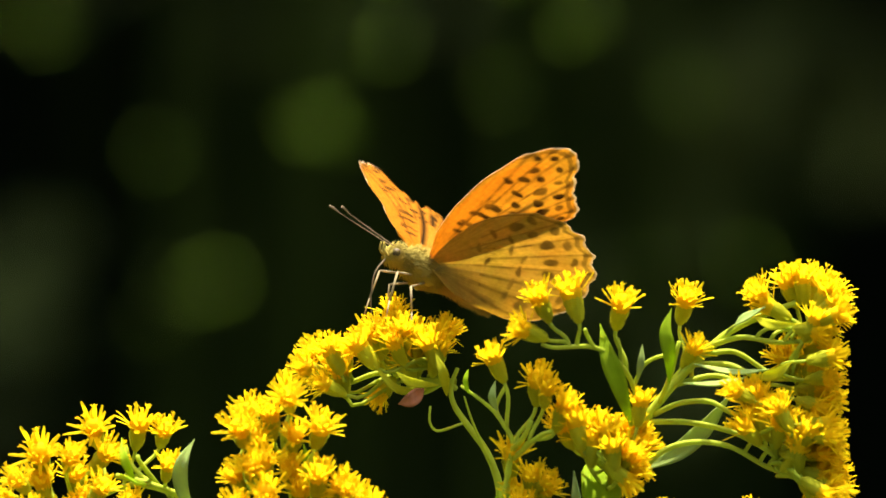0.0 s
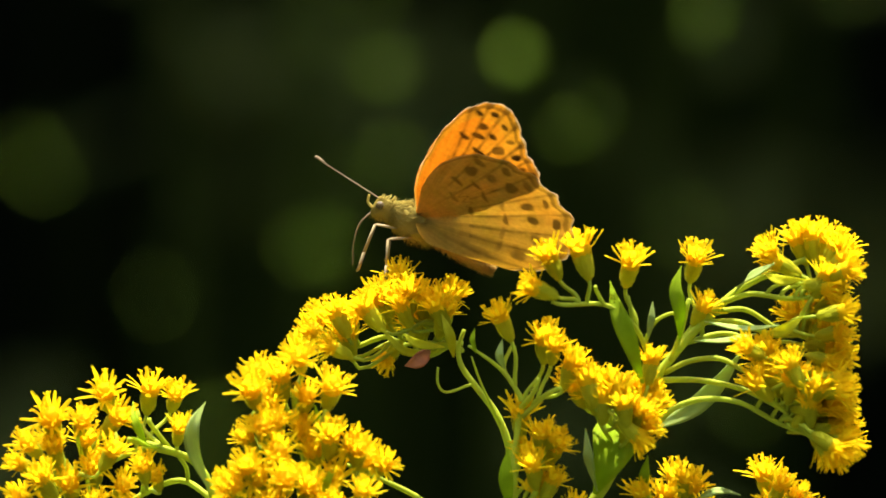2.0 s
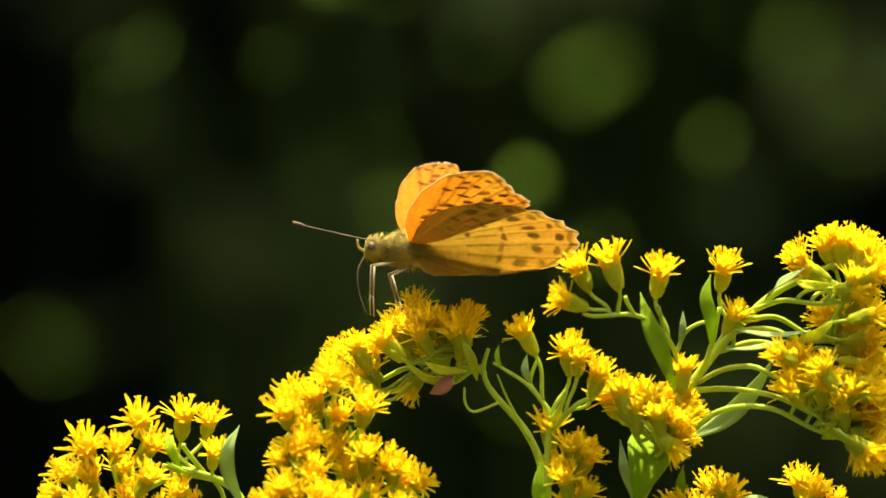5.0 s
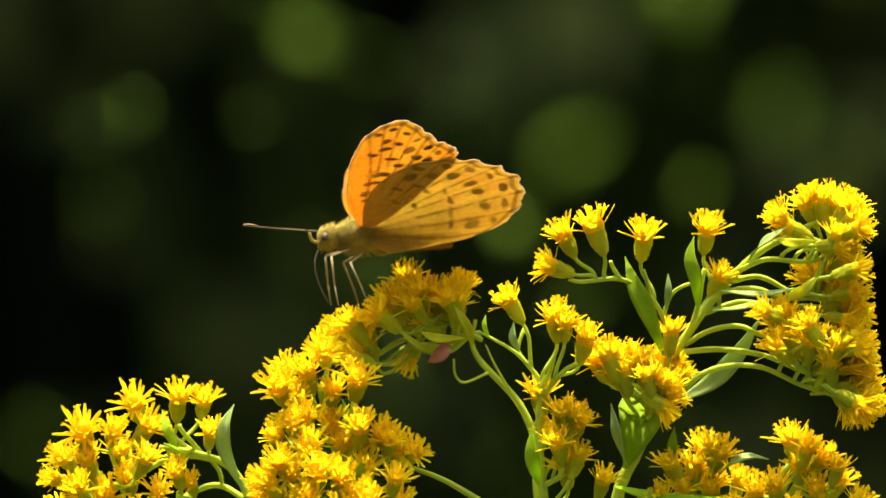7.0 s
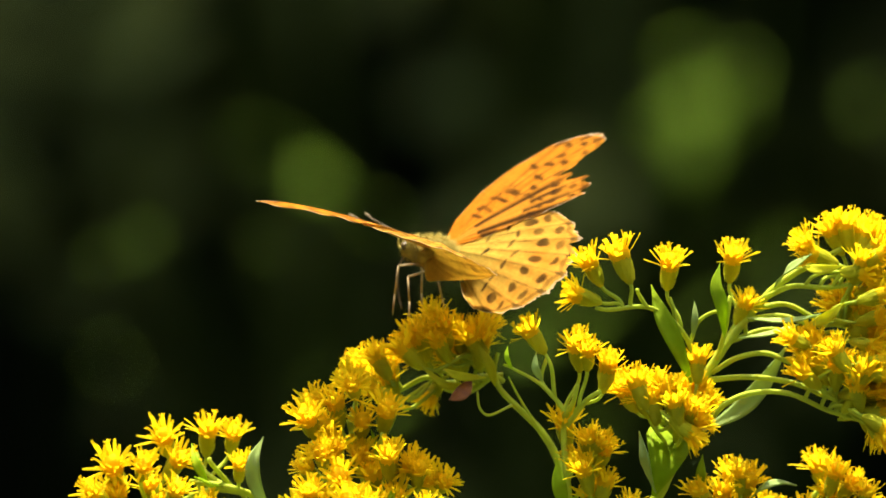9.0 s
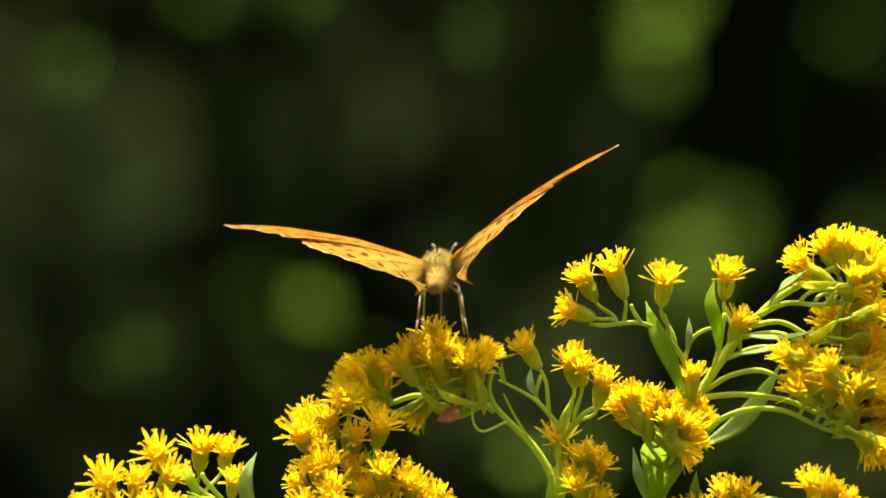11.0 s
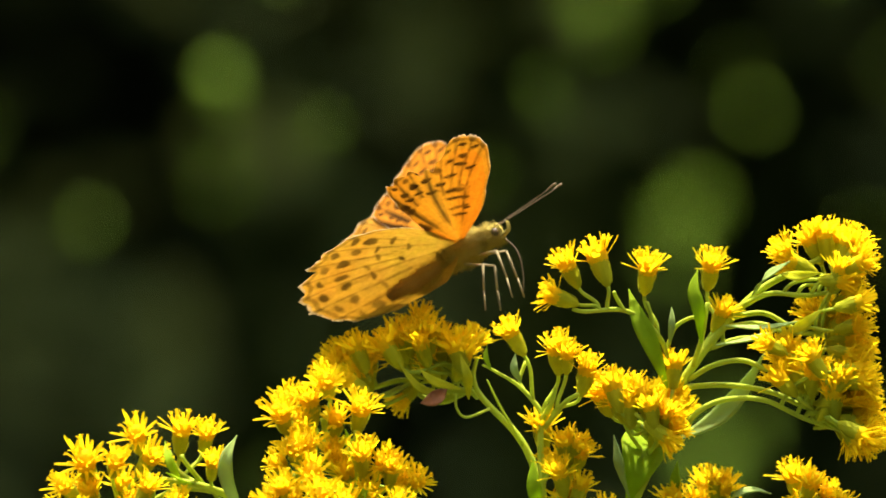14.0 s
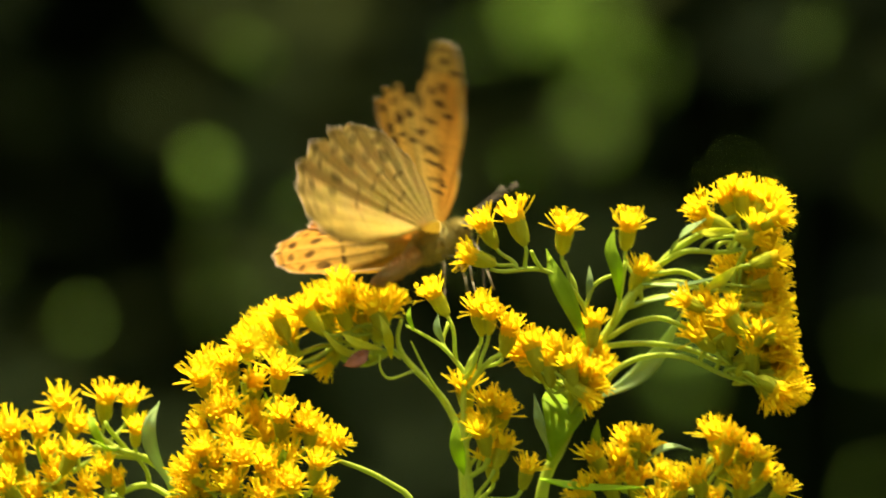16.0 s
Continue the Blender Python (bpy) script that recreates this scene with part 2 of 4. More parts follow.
def flower_plant(label, heads, branches, leaves, root, thick=7.0, seed=1, depth=0.0, spread=9.0, lean=(5, 45), attach=55, rooted=True, fill=0.5, slope=0.0, crest=0):
    """A goldenrod: its stalks, its leaves and its flower heads, all under an Empty at the foot of the stem.
    heads: (right, down, heading in degrees, size in percent). branches: lines of (right, down, away).
    leaves: (line, width, facing, material)."""
    rng = random.Random(seed)
    foot = new("goldenrod_plant")
    foot.location = root
    tagged(foot, label, "goldenrod", "goldenrod plants")
    inv = Matrix.Translation(-Vector(root))
    bm = bmesh.new()
    lines = []
    for i, (pts, r0, r1) in enumerate(branches):
        line = smooth_line([at(x, y, d + depth) for x, y, d in pts])
        lines.append(line)
        tube(bm, line, r0 * U, r1 * U, 8, wobble=0.04)
    first = lines[0][0]
    low = Vector(root)
    if rooted:
        tube(bm, bezier(low, low + Vector((0, 0, 0.5)), first - (lines[0][1] - lines[0][0]).normalized() * 0.15, first, 14), thick * 1.6 * U, branches[0][1] * U, 8)
    spots = [p for line in lines for p in line[2:]]
    loose = 0
    crowd = [(x + rng.uniform(-24, 24), y + rng.uniform(-14, 22), h + rng.uniform(-25, 25), s * rng.uniform(0.8, 0.95)) for x, y, h, s, *_ in heads if rng.random() < fill]
    for x, y, heading, size, *near in list(heads) + crowd:
        s = size / 100 * rng.uniform(0.93, 1.07)
        b = radians(rng.uniform(*lean))
        h = radians(heading + rng.uniform(-8, 8))
        way = Vector((math.cos(h) * math.cos(b), -math.sin(b), math.sin(h) * math.cos(b)))
        d = near[0] if near else depth + rng.uniform(-spread, spread) - slope * max(0, y - crest) * 0.095      # lower heads stand nearer the front
        base = at(x, y, d) - way * 52 * s * U
        goal = base - way * attach * U - Vector((0, 0, 20 * U))
        q = min(spots, key=lambda p: ((p - goal).length + 0.25 * abs(p.y - base.y) + (0.004 if p.z > base.z else 0)))
        gap = (base - q).length
        if gap > 2 * U:
            tube(bm, bezier(q, q + Vector((0, 0, 0.35)) * gap + way * gap * 0.15, base - way * gap * 0.4, base + way * 3 * U, 7), 4.0 * U, 3.4 * U, 6)
        turn = way.to_track_quat("Z", "Y").to_matrix().to_4x4() @ Matrix.Rotation(rng.uniform(0, 6.28), 4, "Z")
        cup, rays, disc, *petals = HEADS[rng.randrange(len(HEADS))]
        pieces = [("flower_disc", disc)] + ([("petal", me) for me in petals] if loose + len(petals) <= 300 else [("corolla", rays)])
        loose += len(pieces) - 1 if len(pieces) > 2 else 0
        ob = new("flower_head", cup)
        ob.parent = foot
        ob.matrix_basis = inv @ Matrix.Translation(base) @ turn @ Matrix.Scale(s, 4)
        for name, me in pieces:
            o = new(name, me)
            o.parent = ob
    bmesh.ops.transform(bm, matrix=inv, verts=bm.verts)
    part("stem", bm, STEM, foot)
    for pts, width, facing, mat, lab, *outline in leaves:
        bm = bmesh.new()
        blade(bm, smooth_line([at(x, y, d + depth) for x, y, d in pts], 6), width * U, Vector(facing), shape=outline[0] if outline else None)
        bmesh.ops.transform(bm, matrix=inv, verts=bm.verts)
        part("leaf", bm, mat, foot, lab)
    return foot


# ---- ground and wood behind ----
def ground():
    bm = bmesh.new()
    n, far = 60, 400.0
    ticks = [math.copysign(abs(k) ** 2.2, k) * far for k in (-1 + 2 * i / n for i in range(n + 1))]
    grid = [[bm.verts.new((x, y, 0.06 * noise.noise((x * 0.8, y * 0.8, 0)) if abs(x) < 30 and abs(y) < 30 else 0)) for x in ticks] for y in ticks]
    for i in range(n):
        for j in range(n):
            bm.faces.new((grid[i][j], grid[i][j + 1], grid[i + 1][j + 1], grid[i + 1][j]))
    tagged(link_mesh("ground", bm, SOIL), "dark meadow soil under the tall flowers", kind="structure")


def leafy(bm, rng, centre, size, tilt=1.0):
    """One broad leaf with a fold, of six triangles."""
    way = Vector((rng.gauss(0, 1), rng.gauss(0, 1), rng.gauss(-0.3, 0.7))).normalized()
    face = Vector((rng.gauss(0, tilt), rng.gauss(-0.3, tilt), 1)).normalized()
    side = way.cross(face).normalized()
    up = side.cross(way)
    pts = ((0, 0, 0), (0.35, 0.3, 0.06), (0.7, 0.24, 0.04), (1, 0, -0.06), (0.7, -0.24, 0.04), (0.35, -0.3, 0.06))
    v = [bm.verts.new(centre + way * (a * size) + side * (b * size) + up * (c * size)) for a, b, c in pts]
    bm.faces.new((v[0], v[1], v[2], v[3]))
    bm.faces.new((v[0], v[3], v[4], v[5]))


def thicket():
    """The shaded hedge that closes the view: trunks, then a mass of dark leaves."""
    rng = random.Random(5)
    bm = bmesh.new()
    for i in range(9000):
        x = rng.gauss(0, 1.3)
        y = rng.uniform(6.5, 8.8)
        z = abs(rng.gauss(1.2, 0.85))
        clump = noise.noise((x * 3.2, y * 0.7, z * 5.0)) + 0.5 * noise.noise((x * 7, y * 1.2 + 4, z * 9))
        # fewer leaves low down, so more of the dark backdrop shows there
        if clump < 0.72 - 0.47 * min(z, 1.8):
            continue
        leafy(bm, rng, Vector((x, y, z)), rng.uniform(0.05, 0.11))
    for i in range(2600):
        x, z = rng.uniform(-9, 9), rng.uniform(0, 5.5)
        if abs(x) > 1.0 or z > 2.2:
            leafy(bm, rng, Vector((x, rng.uniform(6.6, 9), z)), rng.uniform(0.15, 0.3))
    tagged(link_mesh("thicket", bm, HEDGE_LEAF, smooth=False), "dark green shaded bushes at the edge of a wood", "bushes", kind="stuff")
    # unseen leaf layer, added overhead only to keep the sun off the hedge
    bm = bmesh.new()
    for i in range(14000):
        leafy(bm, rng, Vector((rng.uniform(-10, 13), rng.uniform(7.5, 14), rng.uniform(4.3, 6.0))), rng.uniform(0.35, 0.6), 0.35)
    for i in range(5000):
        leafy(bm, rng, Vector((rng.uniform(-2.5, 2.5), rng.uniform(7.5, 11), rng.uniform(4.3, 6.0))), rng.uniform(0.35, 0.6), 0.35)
    tagged(link_mesh("canopy", bm, SHADE_LEAF, smooth=False), "unseen dense leaf layer added to shade the bushes", "tree crown", kind="stuff")
    # plain closing wall; the wood's deep shade is put into its colour
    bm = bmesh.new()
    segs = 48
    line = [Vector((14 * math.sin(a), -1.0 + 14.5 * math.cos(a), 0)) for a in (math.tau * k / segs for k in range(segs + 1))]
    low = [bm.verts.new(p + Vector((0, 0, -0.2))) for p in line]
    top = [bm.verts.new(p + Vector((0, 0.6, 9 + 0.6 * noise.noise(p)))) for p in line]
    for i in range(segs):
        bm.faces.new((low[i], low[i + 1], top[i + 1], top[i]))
    tagged(link_mesh("backdrop", bm, DEEP), "plain wall round the clearing, painted near-black as deep wood shade", kind="structure")
    # trunks added out of view to go with the overhead leaf layer
    for x, y, r in ((-2.6, 7.6, 0.12), (2.4, 8.4, 0.12), (4.6, 9.8, 0.15), (-5.3, 8.8, 0.14)):
        bm = bmesh.new()
        pts = [Vector((x + 0.05 * math.sin(k * 1.3 + x), y, k * 0.5 - 0.1)) for k in range(12)]
        tube(bm, pts, r, r * 0.6, 10, wobble=0.08)
        tagged(link_mesh("tree_trunk", bm, BARK), "dark slender tree trunk in the shaded wood", "tree trunk", "tree trunks")


def shoot(x, y, z, leaves, size, seed):
    """A slim shoot in the sun before the hedge, its few tip leaves glint-bright in colour."""
    rng = random.Random(seed)
    thing = new("leafy_shoot")
    thing.location = (x, y + 2.0, 0)
    tagged(thing, "slender shoot with green leaves coloured bright as sun glints" if leaves > 1 else "thin bare shoot with one leaf coloured bright as a sun glint", "shoot", "sunlit shoots")
    tip = Vector((0, -2.0, z))
    half = (sun_way + Vector((0, -1, 0))).normalized()
    for i in range(leaves):
        bm = bmesh.new()
        p = tip + (Vector((rng.gauss(0, 0.003), rng.gauss(0, 0.006), rng.gauss(0, 0.004))) if leaves > 1 else Vector())
        face = (half + Vector((rng.gauss(0, 0.2), rng.gauss(0, 0.2), rng.gauss(0, 0.2)))).normalized()
        way = face.cross(Vector((rng.gauss(0, 1), rng.gauss(0, 1), rng.gauss(0, 1)))).normalized()
        blade(bm, [p + way * (size * (k / 5 - 0.5)) - face * (0.1 * size * (k / 5) ** 2) for k in range(6)], size * rng.uniform(0.5, 0.7), face, fold=0.08, across=2, thick=0.0002)
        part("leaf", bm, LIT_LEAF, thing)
    bm = bmesh.new()
    tube(bm, bezier(Vector((0, 0, -0.03)), Vector((0, 0.1, z * 0.9)), tip + Vector((0, 0.9, 0.02)), tip, 14), 0.004, 0.0008, 6)
    part("stem", bm, SHADE_LEAF, thing)


ground()
thicket()
# right, away, up, fullness of each sunlit tip
SHOOTS = [(-0.085, 3.68, 1.039, 3), (-0.179, 5.50, 0.852, 2), (-0.218, 5.50, 0.929, 1), (-0.105, 4.85, 0.898, 1), (-0.005, 5.50, 0.985, 1), (0.101, 4.85, 1.016, 1), (-0.194, 4.85, 0.864, 1), (0.155, 5.50, 0.887, 1), (0.088, 4.85, 0.912, 1), (-0.056, 3.68, 1.081, 1), (-0.291, 5.50, 1.002, 1), (-0.302, 5.50, 1.012, 1), (0.004, 2.15, 1.174, 3), (0.032, 2.56, 1.146, 2), (0.074, 2.56, 1.183, 2), (-0.044, 2.65, 1.122, 1), (0.030, 5.28, 1.186, 3), (-0.094, 4.85, 1.184, 1), (-0.036, 5.50, 1.204, 1), (-0.224, 4.47, 1.165, 1), (-0.085, 3.06, 1.157, 1), (0.203, 5.50, 1.187, 1), (0.197, 5.28, 1.156, 1), (-0.109, 5.28, 1.009, 1), (0.110, 5.50, 1.290, 3), (0.103, 5.50, 1.300, 2), (-0.147, 5.50, 1.287, 1), (-0.085, 3.06, 1.250, 3), (-0.164, 5.50, 1.295, 1), (-0.078, 4.47, 1.241, 1), (0.126, 5.50, 1.225, 1), (0.165, 5.50, 1.215, 2), (-0.097, 5.50, 1.131, 1), (-0.087, 2.15, 1.214, 1), (-0.144, 2.15, 1.211, 1), (0.086, 5.50, 1.435, 3), (0.087, 5.28, 1.454, 3), (-0.200, 5.50, 1.519, 1), (-0.119, 2.65, 1.388, 3), (-0.072, 2.15, 1.345, 2), (-0.011, 2.30, 1.337, 2), (0.203, 5.50, 1.455, 1), (0.217, 5.50, 1.448, 1), (-0.101, 2.15, 1.335, 1), (0.125, 5.50, 1.555, 1), (0.121, 4.47, 1.475, 2), (0.102, 5.50, 1.474, 3), (0.010, 2.30, 1.361, 2), (0.038, 4.85, 1.547, 2), (0.225, 5.50, 1.559, 1), (0.019, 5.50, 1.659, 3), (0.024, 5.50, 1.648, 3), (-0.002, 5.28, 1.642, 2), (-0.085, 2.15, 1.394, 2), (0.065, 3.68, 1.497, 2), (-0.221, 5.50, 1.692, 1), (-0.349, 5.50, 1.519, 1), (0.232, 5.50, 1.605, 1), (0.111, 2.15, 1.397, 2), (-0.018, 3.68, 1.521, 2), (0.148, 3.06, 1.276, 2), (0.065, 3.68, 1.275, 2), (0.114, 5.50, 1.316, 3), (0.093, 4.47, 1.277, 3), (0.114, 4.47, 1.301, 2), (0.092, 4.47, 1.325, 2), (-0.133, 2.15, 1.215, 2), (0.108, 5.50, 1.311, 3), (0.122, 4.47, 1.309, 2), (0.004, 5.50, 1.659, 3), (0.040, 5.50, 1.659, 3), (0.022, 5.50, 1.673, 3), (0.048, 4.47, 1.563, 2), (0.002, 5.50, 1.673, 3), (0.036, 5.28, 1.595, 3), (0.047, 5.28, 1.201, 2), (-0.048, 2.65, 1.157, 2), (-0.193, 5.28, 1.477, 2), (-0.189, 3.06, 1.353, 2)]
for i, (sx, sy, sz, full) in enumerate(SHOOTS):
    shoot(sx, min(sy, 5.4), sz, (1, 2, 4)[full - 1], (0.0092, 0.012, 0.0165)[full - 1] * sy / 4.5, 300 + i)


# ---- the goldenrods ----
UP, FRONT = (0, -0.6, 0.8), (0.1, -1, 0.15)


def left_plant():
    heads = [(100, 800, 100, 112), (65, 845, 140, 95), (155, 802, 85, 85), (190, 752, 105, 108), (217, 792, 60, 100), (268, 742, 92, 104), (314, 748, 68, 92), (326, 802, 88, 82),
             (165, 838, 95, 95), (214, 845, 65, 100), (108, 852, 110, 95), (266, 872, 95, 84), (48, 885, 150, 86), (182, 884, 95, 95), (95, 900, 115, 95), (140, 915, 100, 95), (235, 905, 80, 90), (60, 935, 140, 90), (190, 940, 90, 95), (110, 955, 100, 90), (250, 950, 80, 90)]
    branches = [([(430, 1050, 2), (395, 930, 0), (360, 868, 0), (300, 842, -2), (235, 832, 0)], 9, 5),
                ([(300, 842, -2), (262, 815, 2), (246, 780, 4)], 5, 4), ([(345, 855, 0), (265, 848, 3), (190, 885, 3), (120, 930, 2)], 6, 4),
                ([(312, 846, 0), (275, 800, -4), (272, 790, -4)], 5, 4), ([(395, 930, 0), (330, 900, 4), (250, 940, 6), (180, 990, 6)], 6, 4)]
    leaves = [([(385, 910, -3), (352, 840, -5), (350, 795, -6), (368, 755, -4)], 27, FRONT, PALE, "pale narrow leaf"),
              ([(270, 840, -2), (248, 800, -3), (240, 765, 0)], 16, FRONT, LEAF, ""), ([(300, 842, 0), (275, 838, -5), (245, 822, -8)], 14, UP, LEAF, "")]
    return flower_plant("yellow goldenrod in full bloom with a dense flat tuft", heads, branches, leaves, (-0.05, 0.03, 0.0), seed=11, depth=0, fill=0.15, spread=6, slope=0.5, crest=770, lean=(14, 60))


def middle_plant():
    heads = [(448, 720, 116, 106), (460, 694, 104, 96), (498, 696, 100, 100), (524, 662, 100, 104), (590, 708, 70, 104), (478, 735, 110, 100), (545, 728, 92, 96), (444, 806, 128, 94), (492, 772, 105, 106), (540, 786, 95, 100), (592, 790, 90, 100), (630, 806, 72, 100), (658, 832, 62, 90), (690, 838, 60, 86)]
    more = [(452, 850, 115, 96), (506, 824, 98, 100), (562, 820, 92, 100), (470, 868, 110, 105), (520, 868, 95, 110), (425, 884, 125, 96), (602, 862, 85, 96), (432, 886, 120, 90), (560, 878, 80, 100), (655, 880, 70, 86), (425, 920, 115, 94), (450, 920, 105, 105), (500, 915, 95, 105), (610, 915, 80, 100), (660, 925, 70, 95), (560, 935, 90, 100), (430, 960, 110, 100), (510, 965, 95, 100)]
    branches = [([(590, 1120, 3), (572, 1000, 2), (562, 900, 2), (548, 830, 2), (530, 770, 3), (520, 725, 3)], 10, 5), ([(562, 900, 2), (610, 870, -2), (640, 845, -3)], 6, 4),
                ([(560, 880, 2), (500, 850, 2), (455, 810, 4), (450, 775, 4)], 6, 4), ([(545, 820, 2), (575, 775, -2), (580, 750, -3)], 5, 4), ([(568, 960, 2), (500, 950, 2), (430, 930, 4)], 6, 4), ([(572, 980, 2), (620, 960, 0), (650, 935, 0)], 6, 4)]
    leaves = [([(585, 905, -6), (590, 870, -9), (605, 845, -8)], 18, FRONT, LEAF, ""), ([(575, 850, 4), (575, 800, 2), (560, 745, 2)], 24, FRONT, LEAF, "")]
    return flower_plant("yellow goldenrod with a thick many-headed tuft", heads + more, branches, leaves, (-0.01, 0.01, 0.0), seed=23, depth=-10, fill=0.1, spread=6, slope=0.5, crest=690, lean=(18, 62))


def perch_plant():
    heads = [(530, 628, 150, 98), (550, 606, 130, 100), (576, 596, 112, 100), (546, 644, 160, 96), (576, 624, 116, 96), (597, 612, 92, 94), (562, 656, 150, 88), (590, 640, 100, 90),
             (626, 592, 122, 100), (646, 580, 106, 102), (664, 570, 96, 98), (642, 608, 130, 92), (690, 542, 90, 92), (706, 568, 84, 92), (702, 622, 112, 98), (722, 610, 92, 98), (750, 596, 102, 104), (772, 586, 80, 106), (766, 608, 70, 96), (744, 612, 106, 94), (690, 590, 100, 94), (656, 690, 232, 84), (725, 580, 95, 90)]
    branches = [([(792, 676, 4), (782, 674, 4), (765, 671, 4), (725, 668, 4)], 7.5, 5.5),
                ([(770, 672, 4), (730, 690, 6), (690, 680, 6), (660, 652, 6), (610, 664, 6), (585, 672, 6)], 6, 4),
                ([(790, 684, 2), (765, 660, -2), (752, 640, -3)], 5, 4)]
    leaves = [([(740, 680, -2), (690, 672, -8), (650, 625, -8)], 15, FRONT, CUP, ""), ([(760, 672, -5), (715, 660, -10), (690, 640, -10)], 16, FRONT, CUP, ""), ([(775, 690, -6), (772, 650, -9), (760, 612, -8)], 18, FRONT, CUP, ""), ([(735, 672, -6), (715, 690, -9), (690, 698, -8)], 26, FRONT, WILT, "wilted reddish-brown bract")]
    return flower_plant("yellow goldenrod spray bent under a butterfly", heads, branches, leaves, tuple(at(790, 684, 6)), seed=35, depth=9, spread=7, rooted=False, fill=0.12, lean=(-8, 28))


def inner_plant():
    heads = [(848, 574, 122, 96), (930, 602, 98, 100), (950, 612, 80, 84), (985, 640, 72, 98), (905, 738, 100, 96), (945, 766, 95, 92), (975, 786, 70, 92), (935, 822, 105, 92), (975, 845, 75, 96), (925, 800, 110, 84), (952, 868, 95, 90), (1018, 886, 80, 80)]
    branches = [([(925, 1010, 0), (912, 900, 0), (905, 820, 0), (903, 760, 0), (905, 720, 0), (885, 690, 0), (858, 664, 0), (820, 642, 0), (800, 632, 0)], 8, 2),
                ([(905, 960, 14), (900, 880, 14), (893, 812, 14), (862, 752, 14), (815, 703, 14), (791, 674, 14), (783, 645, 14), (790, 612, 14)], 9, 3.5), ([(872, 770, 12), (830, 700, 9), (808, 655, 8)], 3.2, 1.5), ([(812, 706, 12), (772, 722, 8), (755, 708, 7), (752, 680, 7)], 2.6, 2.2), ([(885, 690, 0), (866, 662, 1), (876, 625, 2)], 4, 3.5), ([(905, 730, 0), (922, 700, -3), (930, 672, -4)], 5, 4), ([(908, 745, 0), (945, 700, -3), (970, 684, -4)], 5, 4), ([(915, 900, 0), (945, 880, -3), (950, 850, -4)], 5, 4)]
    leaves = [([(868, 664, -2), (856, 640, -4), (858, 612, -3)], 14, FRONT, PALE, "small pale leaf"), ([(815, 642, -2), (806, 620, -3), (808, 600, -2)], 9, FRONT, LEAF, ""), ([(905, 900, -4), (892, 850, -6), (890, 800, -5)], 26, FRONT, LEAF, "")]
    return flower_plant("slender yellow goldenrod side shoot with sparse heads", heads, branches, leaves, (0.035, 0.0, 0.0), seed=47, depth=-6, spread=4, fill=0.1, slope=0.35, crest=720, lean=(-5, 32))


def thick_set(heads):
    """More heads among those of a dense spray."""
    rng = random.Random(77)
    return [(x + rng.uniform(-22, 18), y + rng.uniform(-14, 20), h + rng.uniform(-25, 25), s * rng.uniform(0.85, 1.0)) for x, y, h, s in heads for _ in range(2) if rng.random() < 0.16]


